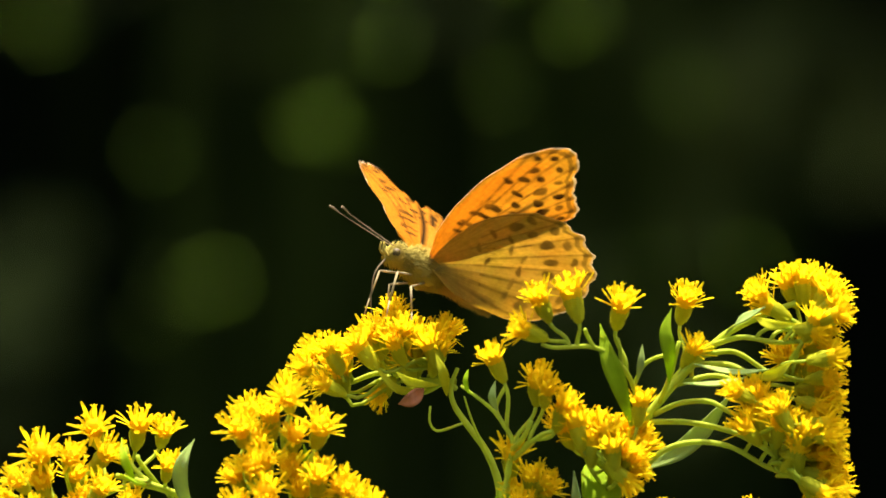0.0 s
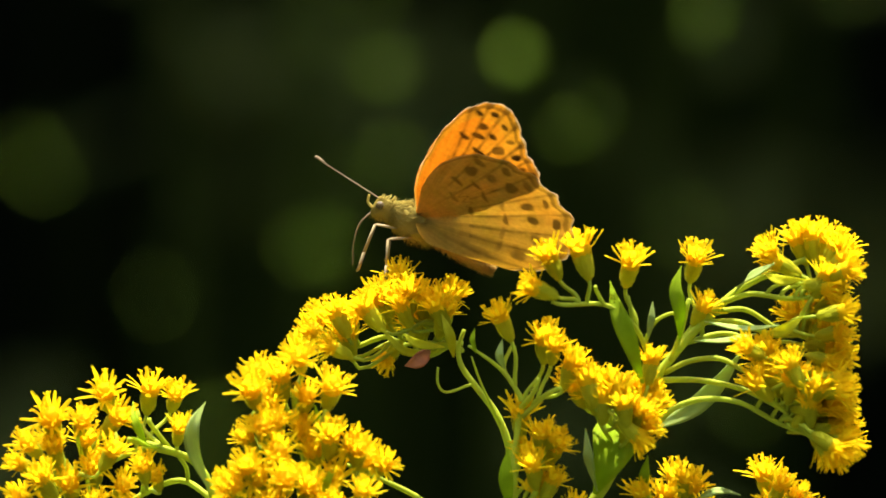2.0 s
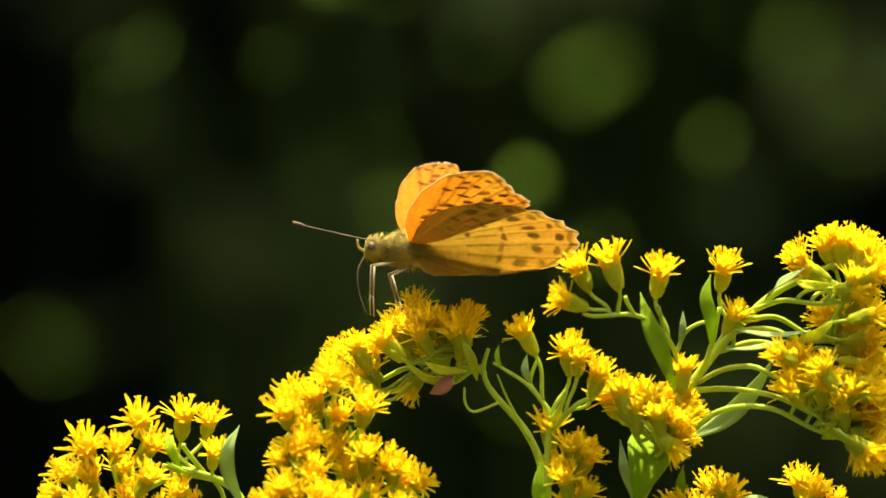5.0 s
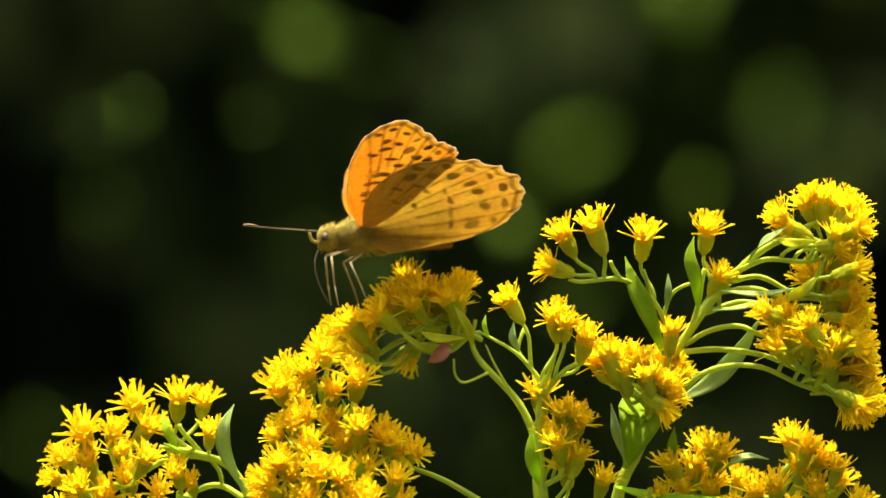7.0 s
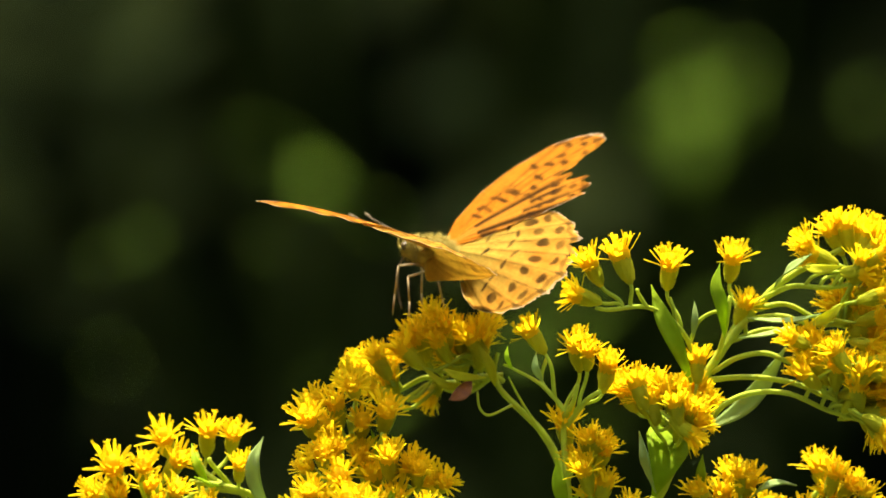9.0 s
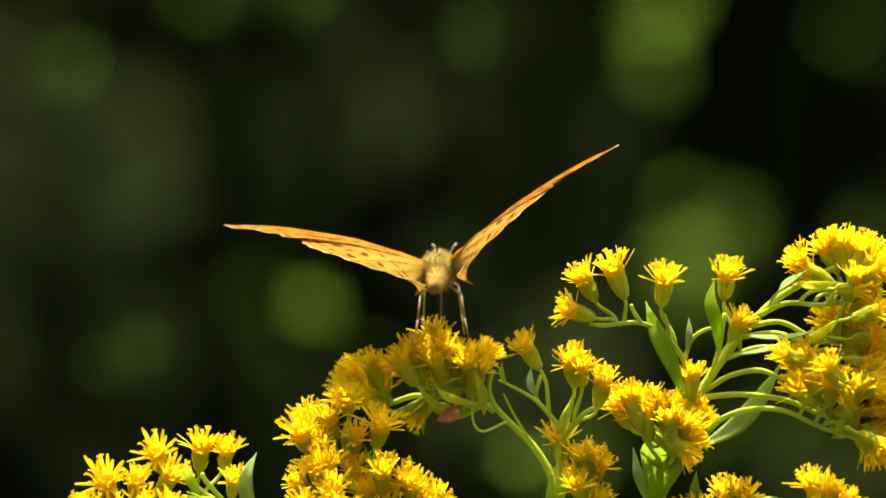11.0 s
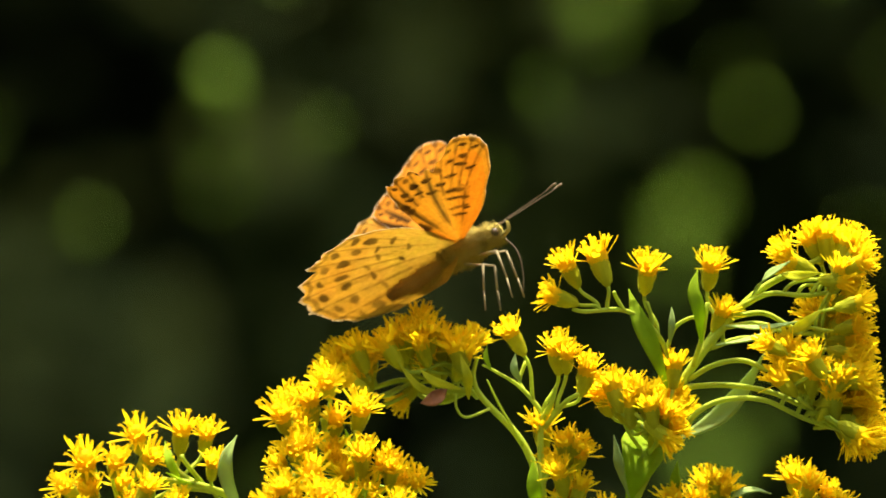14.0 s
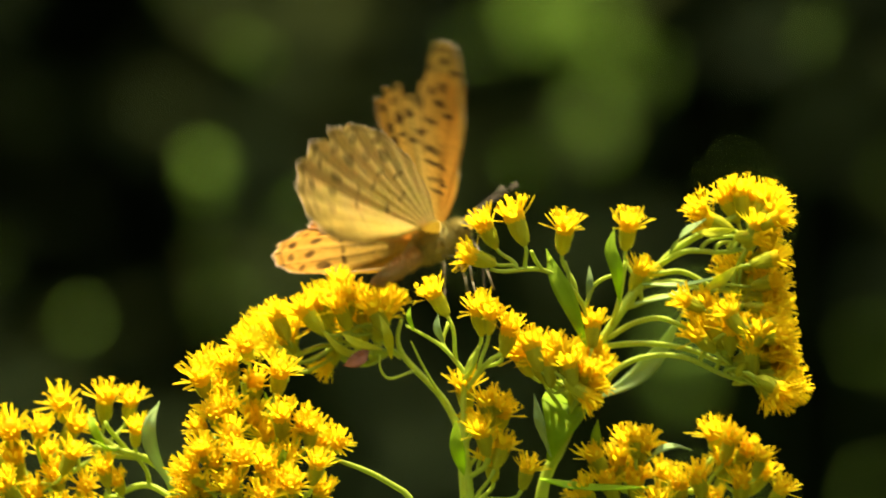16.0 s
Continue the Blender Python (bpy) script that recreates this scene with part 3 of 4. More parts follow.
def right_plant():
    heads = [(950, 456, 112, 100, -13), (1004, 442, 110, 108, -12), (926, 512, 155, 100, -14), (1094, 460, 90, 104, -7), (1208, 450, 88, 108), (1228, 532, 60, 88), (1141, 630, 92, 92),
             (1006, 680, 118, 96), (1030, 668, 105, 98), (1060, 674, 96, 98), (1086, 680, 92, 98), (1112, 682, 86, 100), (1138, 684, 76, 100), (1150, 706, 55, 96), (1098, 706, 95, 92), (1126, 716, 72, 96), (1144, 738, 15, 92), (1128, 764, 318, 94), (1112, 740, 70, 90), (1060, 700, 100, 88), (1036, 694, 108, 86)]
    top = [(1334, 430, 138, 98), (1350, 448, 150, 96), (1382, 404, 112, 104), (1406, 396, 98, 104), (1432, 400, 86, 102), (1454, 412, 74, 104), (1466, 432, 48, 100), (1474, 450, 22, 96), (1436, 462, 70, 92), (1456, 470, 20, 94), (1440, 484, 350, 86)]
    second = [(1384, 536, 138, 96), (1410, 528, 110, 98), (1434, 546, 66, 96), (1452, 510, 42, 96), (1468, 524, 18, 94), (1446, 560, 45, 98), (1468, 562, 8, 94), (1436, 576, 70, 90), (1458, 590, 5, 96), (1472, 604, 0, 92), (1452, 614, 352, 90)]
    low = [(1304, 594, 158, 88), (1330, 616, 122, 100), (1346, 634, 112, 98), (1324, 656, 142, 90), (1366, 626, 100, 100), (1386, 644, 92, 96), (1340, 600, 115, 90), (1430, 656, 72, 100), (1448, 642, 44, 96), (1468, 642, 8, 96), (1476, 662, 0, 92), (1442, 682, 62, 98), (1460, 692, 22, 98), (1482, 704, 8, 96), (1420, 684, 98, 94), (1434, 708, 30, 92),
           (1466, 722, 0, 98), (1488, 738, 350, 98), (1496, 756, 340, 92), (1472, 760, 330, 96), (1450, 742, 340, 94), (1452, 764, 312, 86), (1430, 722, 20, 88)]
    branches = [([(1035, 990, 0), (1050, 905, 0), (1080, 845, 0), (1112, 775, 0), (1140, 690, 2), (1178, 625, 2), (1228, 562, 2), (1285, 502, 2), (1345, 466, 2), (1400, 440, 2)], 12, 5),
                ([(1142, 690, 0), (1138, 640, -2), (1122, 595, -4), (1092, 558, -7), (1048, 536, -10), (985, 540, -13), (960, 536, -13)], 5.5, 3.5), ([(1052, 538, -10), (1038, 515, -11), (1034, 505, -12)], 4, 3.5), ([(1102, 566, -6), (1098, 540, -7), (1092, 520, -7)], 4, 3.5),
                ([(1175, 632, 0), (1190, 580, -2), (1200, 520, -3)], 5, 4), ([(1128, 600, -3), (1142, 565, -4), (1168, 548, -4), (1190, 548, -4)], 4, 3),
                ([(1166, 655, 2), (1210, 630, 0), (1262, 622, -2), (1308, 640, -3), (1370, 640, -3), (1430, 650, -2)], 5, 4), ([(1160, 668, 2), (1230, 664, 2), (1310, 676, 2), (1380, 705, 2), (1430, 700, 2)], 5.5, 4),
                ([(1150, 752, -4), (1185, 712, -6), (1235, 692, -6), (1300, 694, -6), (1370, 726, -5), (1440, 748, -4)], 5.5, 4)]
    more = [([(1228, 562, 2), (1290, 556, 0), (1345, 574, -2), (1400, 572, -2)], 5, 4), ([(1242, 545, 2), (1300, 536, 4), (1360, 566, 4), (1420, 580, 4)], 5, 4), ([(1262, 524, 2), (1310, 504, -3), (1370, 508, -4), (1430, 500, -3)], 5, 4),
            ([(1200, 600, 2), (1270, 580, 4), (1340, 600, 4), (1400, 620, 4)], 5, 4), ([(1112, 775, 0), (1085, 750, -2), (1060, 735, -3)], 7, 5), ([(1112, 775, 0), (1120, 745, -4), (1118, 730, -5)], 6, 5)]
    leaves = [([(1128, 672, -6), (1100, 600, -9), (1076, 548, -9), (1060, 498, -6)], 33, FRONT, LEAF, "broad dark green lance leaf"), ([(1188, 592, -5), (1184, 540, -8), (1174, 500, -8), (1182, 462, -6)], 25, FRONT, LEAF, ""), ([(1132, 592, -5), (1136, 560, -6), (1136, 528, -5)], 13, FRONT, PALE, ""),
              ([(1150, 758, 6), (1215, 722, 8), (1262, 672, 8), (1302, 606, 6)], 34, (0.4, -1, 0.5), PALE, "pale broad leaf seen from below"), ([(1280, 505, 0), (1305, 475, -4), (1345, 448, -4)], 20, UP, PALE, ""), ([(1230, 560, 0), (1300, 566, -5), (1360, 555, -6)], 14, UP, PALE, ""), ([(1215, 595, 0), (1270, 588, -6), (1320, 572, -6)], 15, UP, PALE, ""),
              ([(1062, 866, -3), (1050, 828, -8), (1042, 796, -10), (1034, 756, -8)], 24, (-0.9, -1, 0.1), PALE, "pale turned edge of a cupping leaf"), ([(1058, 872, -2), (1072, 832, -5), (1082, 792, -3), (1092, 726, 7)], 84, (0.1, -1, 0), LEAF, "broad green cupping leaf", lambda k: 0.1 + 0.9 * min(1.0, k / 0.72) ** 1.2 * (1.0 if k < 0.72 else 1 - 0.9 * ((k - 0.72) / 0.28) ** 1.5)),
              ([(1330, 470, -2), (1360, 476, -8), (1400, 470, -9)], 18, FRONT, CUP, ""), ([(1340, 574, -2), (1370, 560, -9), (1400, 535, -9)], 20, FRONT, CUP, ""), ([(1380, 700, -2), (1410, 700, -9), (1440, 705, -9)], 18, FRONT, CUP, "")]
    return flower_plant("tall yellow goldenrod with arching one-sided flower sprays", heads + top + second + low + thick_set(low), branches + more, leaves, (0.03, 0.02, 0.0), seed=59, depth=0, spread=6, thick=8, fill=0, lean=(-8, 26), slope=0.25, crest=420)


def low_plant():
    heads = [(1352, 822, 105, 104), (1384, 836, 75, 100), (1412, 856, 50, 94), (1198, 838, 95, 108), (1228, 846, 72, 90), (1138, 862, 115, 98), (1180, 870, 95, 90), (1262, 892, 85, 90), (1322, 905, 100, 92), (1440, 898, 60, 92), (1210, 905, 95, 96), (1370, 870, 90, 96), (1160, 905, 105, 95), (1290, 915, 90, 95), (1400, 915, 80, 95), (1470, 930, 60, 90), (1120, 925, 110, 90), (1250, 945, 90, 95), (1350, 950, 90, 95)]
    branches = [([(1250, 1100, 0), (1262, 1000, 0), (1280, 930, 0), (1330, 890, 0), (1350, 870, 0)], 9, 5), ([(1262, 1000, 0), (1220, 940, 0), (1190, 905, 0), (1160, 890, 0)], 7, 4), ([(1280, 930, 0), (1340, 925, 3), (1400, 900, 3)], 6, 4)]
    leaves = [([(1225, 885, -4), (1250, 862, -7), (1280, 852, -7), (1312, 858, -5)], 18, UP, PALE, ""), ([(1150, 880, -3), (1142, 840, -5), (1146, 800, -4)], 20, FRONT, LEAF, ""), ([(1040, 905, -6), (1120, 925, -9), (1240, 925, -9)], 34, (0, -0.4, 1), LEAF, "")]
    return flower_plant("low yellow goldenrod with open ragged tufts", heads, branches, leaves, (0.06, -0.01, 0.0), seed=71, depth=3, fill=0.15, spread=6, slope=0.4, crest=830, lean=(0, 35))


def grass_stalk():
    bm = bmesh.new()
    tube(bm, smooth_line([at(620, 845, -8), at(680, 866, -8), at(740, 890, -8), at(800, 925, -8)], 6) + bezier(at(800, 925, -8), at(860, 970, -8), at(900, 1100, -4), Vector((0.02, 0.02, 0)), 16)[1:], 3.2 * U, 8 * U, 6)
    tagged(link_mesh("grass_stalk", bm, STEM), "thin arching green grass stalk", "grass")


left_plant()
MIDDLE, PERCH, INNER = middle_plant(), perch_plant(), inner_plant()
right_plant()
low_plant()
grass_stalk()


# ---- the butterfly ----
def curve_at(table, a):
    """Smooth value of a table of (angle, value) at an angle."""
    for (a0, v0), (a1, v1) in zip(table, table[1:]):
        if a <= a1:
            k = max(0.0, (a - a0) / (a1 - a0))
            k = k * k * (3 - 2 * k) * 0.5 + k * 0.5
            return v0 + (v1 - v0) * k
    return table[-1][1]


# reach of the wing from its hinge, by the angle in degrees from straight out (forward is positive)
FORE_EDGE = [(-42, 46), (-33, 86), (-26, 138), (-21, 202), (-18, 248), (-15, 278), (-11, 290), (-4, 300), (3, 326), (8, 362), (12, 378), (15, 379), (18, 367), (22, 322), (27, 246), (33, 150), (42, 70)]
HIND_EDGE = [(-92, 60), (-88, 140), (-83, 196), (-78, 232), (-70, 268), (-60, 294), (-48, 305), (-38, 294), (-28, 280), (-18, 260), (-6, 222), (6, 160), (18, 78)]
ORANGE, PALE_ORANGE, BLACK = Vector((0.51, 0.165, 0.009)), Vector((0.55, 0.250, 0.026)), Vector((0.035, 0.018, 0.008))
UNDER = Vector((0.64, 0.41, 0.045))
STRAW = Vector((0.66, 0.48, 0.080))
OLIVE, SILVER, HAIR = Vector((0.42, 0.37, 0.055)), Vector((0.54, 0.45, 0.11)), Vector((0.44, 0.32, 0.05))
TAN = Vector((0.56, 0.31, 0.06))
BROWN = Vector((0.12, 0.075, 0.015))


def spot_amount(px, py, spots):
    d = 0.0
    for cx, cy, rx, ry, turn in spots:
        dx, dy = px - cx, py - cy
        c, s = math.cos(turn), math.sin(turn)
        e = math.hypot((dx * c + dy * s) / rx, (dy * c - dx * s) / ry)
        d = max(d, min(1.0, max(0.0, (1.25 - e) / 0.4)))
    return d


def polar(r, deg):
    return r * math.cos(radians(deg)), r * math.sin(radians(deg))


FORE_VEINS, HIND_VEINS = (21, 16.5, 12, 7, 1, -5, -11, -17.5, -25, -33), (-4, -15, -26, -36, -46, -56, -66, -77)


def fore_spots():
    """Two rows of round spots, a stepped row of bars and wavy bars in the cell."""
    out = []
    mids = [(a + b) / 2 for a, b in zip(FORE_VEINS, FORE_VEINS[1:])]
    for i, (a, bar) in enumerate(zip(mids, (240, 258, 222, 200, 184, 198, 190, 172, 150))):
        rim = curve_at(FORE_EDGE, a)
        out.append((*polar(rim * (0.89 + 0.01 * math.sin(i * 2.2)), a), 7.5 + math.sin(i * 1.9), 7, radians(a)))
        if i:
            out.append((*polar(rim * (0.765 + 0.02 * math.sin(i * 3.1)), a + 0.4), 11 + 2.5 * math.sin(i * 2.7), 9 + 1.5 * math.cos(i * 1.7), radians(a)))
        if i < 8:
            half = min(15.0, 0.0174 * bar * 2.9)
            out.append((*polar(bar, a), half, 6.0 + 1.5 * math.sin(i * 2.1), radians(a + 90 + 12 * math.sin(i * 1.7))))
    for r, a, l, w in ((88, 15, 13, 4), (112, 13, 17, 4.5), (142, 12, 19, 5), (168, 12, 19, 7.5), (104, 21, 7, 4), (136, 19, 8, 4.5)):
        out.append((*polar(r, a), l, w, radians(a + 96)))
    return out


def hind_spots():
    out = []
    mids = [(a + b) / 2 for a, b in zip(HIND_VEINS, HIND_VEINS[1:])]
    for i, a in enumerate(mids):
        rim = curve_at(HIND_EDGE, a)
        out.append((*polar(rim * 0.88, a), 11 + 1.5 * math.sin(a), 6.5 + math.cos(a), radians(a + 90)))
        out.append((*polar(rim * (0.745 + 0.015 * math.sin(a)), a + math.cos(a)), 11.5 + 2 * math.cos(a * 2), 9.5, radians(a)))
        out.append((*polar(rim * (0.56 + 0.03 * math.sin(i * 2.4)), a), 12, 4.5, radians(a + 84 + 14 * math.sin(i * 1.9))))
    for r, a in ((108, -42), (96, -20)):
        out.append((*polar(r, a), 12, 4, radians(a + 80)))
    return out


FORE_SPOTS, HIND_SPOTS = fore_spots(), hind_spots()


def wing_colour(fore, under, deg, k, r):
    x, y = polar(r, deg)
    veins = FORE_VEINS if fore else HIND_VEINS
    bend = 5.0 * math.sin(r / 95.0) * (1 - r / 420)               # the veins run in shallow curves
    cell = 172 if fore else 112                                   # and fork off the closed cell in the inner half
    near = 99.0
    for v in veins:
        inner = v in (FORE_VEINS[0], FORE_VEINS[4], FORE_VEINS[7]) if fore else v in (HIND_VEINS[1], HIND_VEINS[4], HIND_VEINS[7])
        if inner or r > cell + 14 * math.sin(v * 0.7):
            near = min(near, abs(deg + bend - v) * math.pi / 180 * r)
    if (FORE_VEINS[4] if fore else HIND_VEINS[4]) < deg < (FORE_VEINS[0] if fore else HIND_VEINS[1]):
        near = min(near, abs(r - cell - 8 * math.sin(deg * 0.9)))
    ragged = 0.7 + 0.7 * noise.noise((x * 0.05, y * 0.05, 9.0))
    line = max(0.0, 1 - near / (4.2 if fore else 3.6)) * min(1, max(0, (r - 40) / 60)) * ragged
    wx, wy = x + 5 * noise.noise((x * 0.05, y * 0.05, 11.0)), y + 5 * noise.noise((x * 0.05, y * 0.05, 17.0))
    spot = spot_amount(wx, wy, FORE_SPOTS if fore else HIND_SPOTS) * (0.85 + 0.4 * noise.noise((x * 0.03, y * 0.03, 21.0)))
    wave = noise.noise((x * 0.02, y * 0.02, 3.0 if under else 1.0)) + 0.8 * noise.noise((x * 0.07, y * 0.07, 5.0))
    ink = BLACK
    if fore:
        base = (UNDER if under else ORANGE).lerp(PALE_ORANGE, 0.25 + 0.3 * k * (1 if under else 0.5) + 0.15 * wave)
        if not under and -30 < deg < 2 and 70 < r < 250:          # dark scent streaks along the veins
            line = max(line, max(0.0, 1.25 - near / 8.5) * (1 - 0.3 * max(0.0, r - 210) / 40))
        if under:                                                 # straw-yellow middle, deeper orange towards the front edge
            base = base.lerp(STRAW, 0.6 * max(0.0, 1 - abs(deg - 1) / 14)).lerp(ORANGE, 0.35 * max(0.0, min(1.0, (deg - 12) / 8)))
            if k > 0.84 and deg > 2:
                base = base.lerp(OLIVE, 0.45)
        else:
            base = base.lerp(STRAW, 0.25 * max(0.0, 1 - abs(deg + 10) / 16) * max(0.0, 1.2 - r / 260))
        spot, line = spot * 0.95, line * (0.85 if not under else 0.72)
    elif under:
        base = OLIVE.lerp(SILVER, max(0.0, min(1.0, 0.3 + 0.5 * wave + 0.3 * max(0.0, k - 0.4))))
        band = max(0.0, 1 - abs(k - 0.64) / 0.06) + max(0.0, 1 - abs(k - 0.92) / 0.05)
        base = base.lerp(SILVER, 0.5 * min(1, band)).lerp(ORANGE, 0.10 * max(0.0, wave))
        base = base.lerp(TAN, 0.42 + 0.2 * wave)
        if deg < -58:                                             # plain tan fold along the body
            base = base.lerp(PALE_ORANGE.lerp(OLIVE, 0.6), min(1.0, (-58 - deg) / 12) * 0.7)
        ink = BROWN
        fade = max(0.15, min(1.0, (deg + 78) / 25))
        spot, line = spot * 0.75 * fade, line * 0.75
    else:
        base = ORANGE.lerp(PALE_ORANGE, 0.35 + 0.15 * wave).lerp(STRAW, 0.30 + 0.2 * wave)
        base = base.lerp(HAIR, max(0.0, min(1.0, 1.5 - r / 150)) * 0.8)
        spot, line = spot * 0.92, line * 0.7
    base = base * (1 + 0.16 * noise.noise((deg * 0.8, r * 0.012, 2.0)) + 0.12 * noise.noise((x * 0.12, y * 0.12, 4.0)))
    dark = max(spot, line)
    if k > 0.9 and near < 9 * (k - 0.9) / 0.1:                   # dark wedges where the veins meet the hem
        dark = max(dark, 0.7 if not under else 0.4)
    colour = base.lerp(ink, max(0.0, min(1, dark)))
    if 0.935 < k < 0.965:
        colour = colour.lerp(ink, 0.45)
    return colour.lerp(Vector((0.55, 0.44, 0.26)), 0.7 if k > 0.988 else 0)


def wing(name, fore, side, body, torn, label):
    """A wing about its hinge: two sheets of scales with a thin gap, cambered, with a worn edge. side: 1 left, -1 right."""
    table = FORE_EDGE if fore else HIND_EDGE
    rng = random.Random(9 if fore else 10)
    na, nr = 160, 116
    a0, a1 = table[0][0], table[-1][0]
    bm = bmesh.new()
    layer = bm.verts.layers.float_color.new("pattern")
    sheets = []
    for under in (False, True):
        grid = []
        for i in range(na + 1):
            deg = a0 + (a1 - a0) * i / na
            reach = curve_at(table, deg)
            if not fore:                                          # scalloped hem
                reach *= 1 + 0.012 * math.cos((deg + 56) * math.tau / 10) * (1 if -92 < deg < -20 else 0)
            elif -30 < deg < 6:
                reach *= 1 + 0.004 * math.cos((deg - 1) * math.tau / 6)
            full = reach
            reach *= 1 + 0.012 * noise.noise((deg * 0.9, side * 3.0, 0.5))
            if torn and fore:                                     # bites out of the worn wing
                for c, w, deep in ((3.0, 8.0, 0.17), (7.4, 1.6, 0.06), (3.0, 1.5, 0.07), (-1.5, 1.8, 0.08), (-7, 2.4, 0.06), (-13, 2.2, 0.05)):
                    reach *= 1 - deep * max(0.0, 1 - (abs(deg - c) / w) ** 1.6)
                reach *= 1 + 0.03 * noise.noise((deg * 2.2, 7.0, 0.5))
            elif torn:
                reach *= 1 + 0.025 * noise.noise((deg * 1.1, 5.0, 0.5)) - 0.05 * max(0.0, 1 - abs(deg + 30) / 4)
            row = []
            for j in range(nr + 1):
                k = (j / nr) ** 0.85
                r = reach * (0.02 + 0.98 * k)
                u, v = polar(r, deg)
                lift = 16 * math.sin(math.pi * min(1, r / 380)) + (1.4 if fore else 1.1) * math.sin(math.radians(deg) * 36) * k - (3 * k * k if not fore else 0)
                if not fore and deg < -48:                        # the inner part folds down round the abdomen
                    fold = k ** 0.5 * (1 - 0.5 * k ** 3) * ((-48 - deg) / 44) ** 1.25
                    lift -= 84 * fold
                    u += 36 * fold
                lift += (-1.6 if under else 1.6) * (1 - 0.85 * k) * 0.6
                q = bm.verts.new((v * U, side * u * U, (lift - (2 if not fore else 0)) * U))
                q[layer] = (*wing_colour(fore, under, deg, r / full, r), 1)
                row.append(q)
            grid.append(row)
        sheets.append(grid)
        for i in range(na):
            for j in range(nr):
                f = (grid[i][j], grid[i][j + 1], grid[i + 1][j + 1], grid[i + 1][j])
                bm.faces.new(f if (under == (side < 0)) else f[::-1])
    return part(name, bm, WING, body, label)


def fuzzy(bm, rng, count, spots, length, width):
    """Short hairs on the coat: thin three-sided spikes."""
    for i in range(count):
        p, n = spots(rng)
        way = (n + Vector((rng.uniform(-0.9, -0.1), rng.gauss(0, 0.4), rng.gauss(0, 0.4)))).normalized()
        side = way.orthogonal().normalized() * width
        other = way.cross(side)
        v = [bm.verts.new(p + side), bm.verts.new(p - side * 0.5 + other), bm.verts.new(p - side * 0.5 - other)]
        tip = bm.verts.new(p + way * length * rng.uniform(0.6, 1.3))
        for a, b in ((0, 1), (1, 2), (2, 0)):
            bm.faces.new((v[a], v[b], tip))


def barrel(bm, profile, sides=14):
    """A round body along x from (x, height, radius) stations."""
    rings = [[bm.verts.new((x * U, r * 0.9 * math.cos(a) * U, (z + r * math.sin(a)) * U)) for a in (k * math.tau / sides for k in range(sides))] for x, z, r in profile]
    for a, b in zip(rings, rings[1:]):
        for k in range(sides):
            bm.faces.new((a[k], a[(k + 1) % sides], b[(k + 1) % sides], b[k]))
    bm.faces.new(rings[0][::-1])
    bm.faces.new(rings[-1])


def on_barrel(profile):
    def pick(rng):
        i = rng.randrange(len(profile) - 1)
        k, a = rng.random(), rng.uniform(0, math.tau)
        (x0, z0, r0), (x1, z1, r1) = profile[i], profile[i + 1]
        x, z, r = x0 + (x1 - x0) * k, z0 + (z1 - z0) * k, r0 + (r1 - r0) * k
        return Vector((x, r * 0.9 * math.cos(a), z + r * math.sin(a))) * U, Vector((0, math.cos(a), math.sin(a)))
    return pick


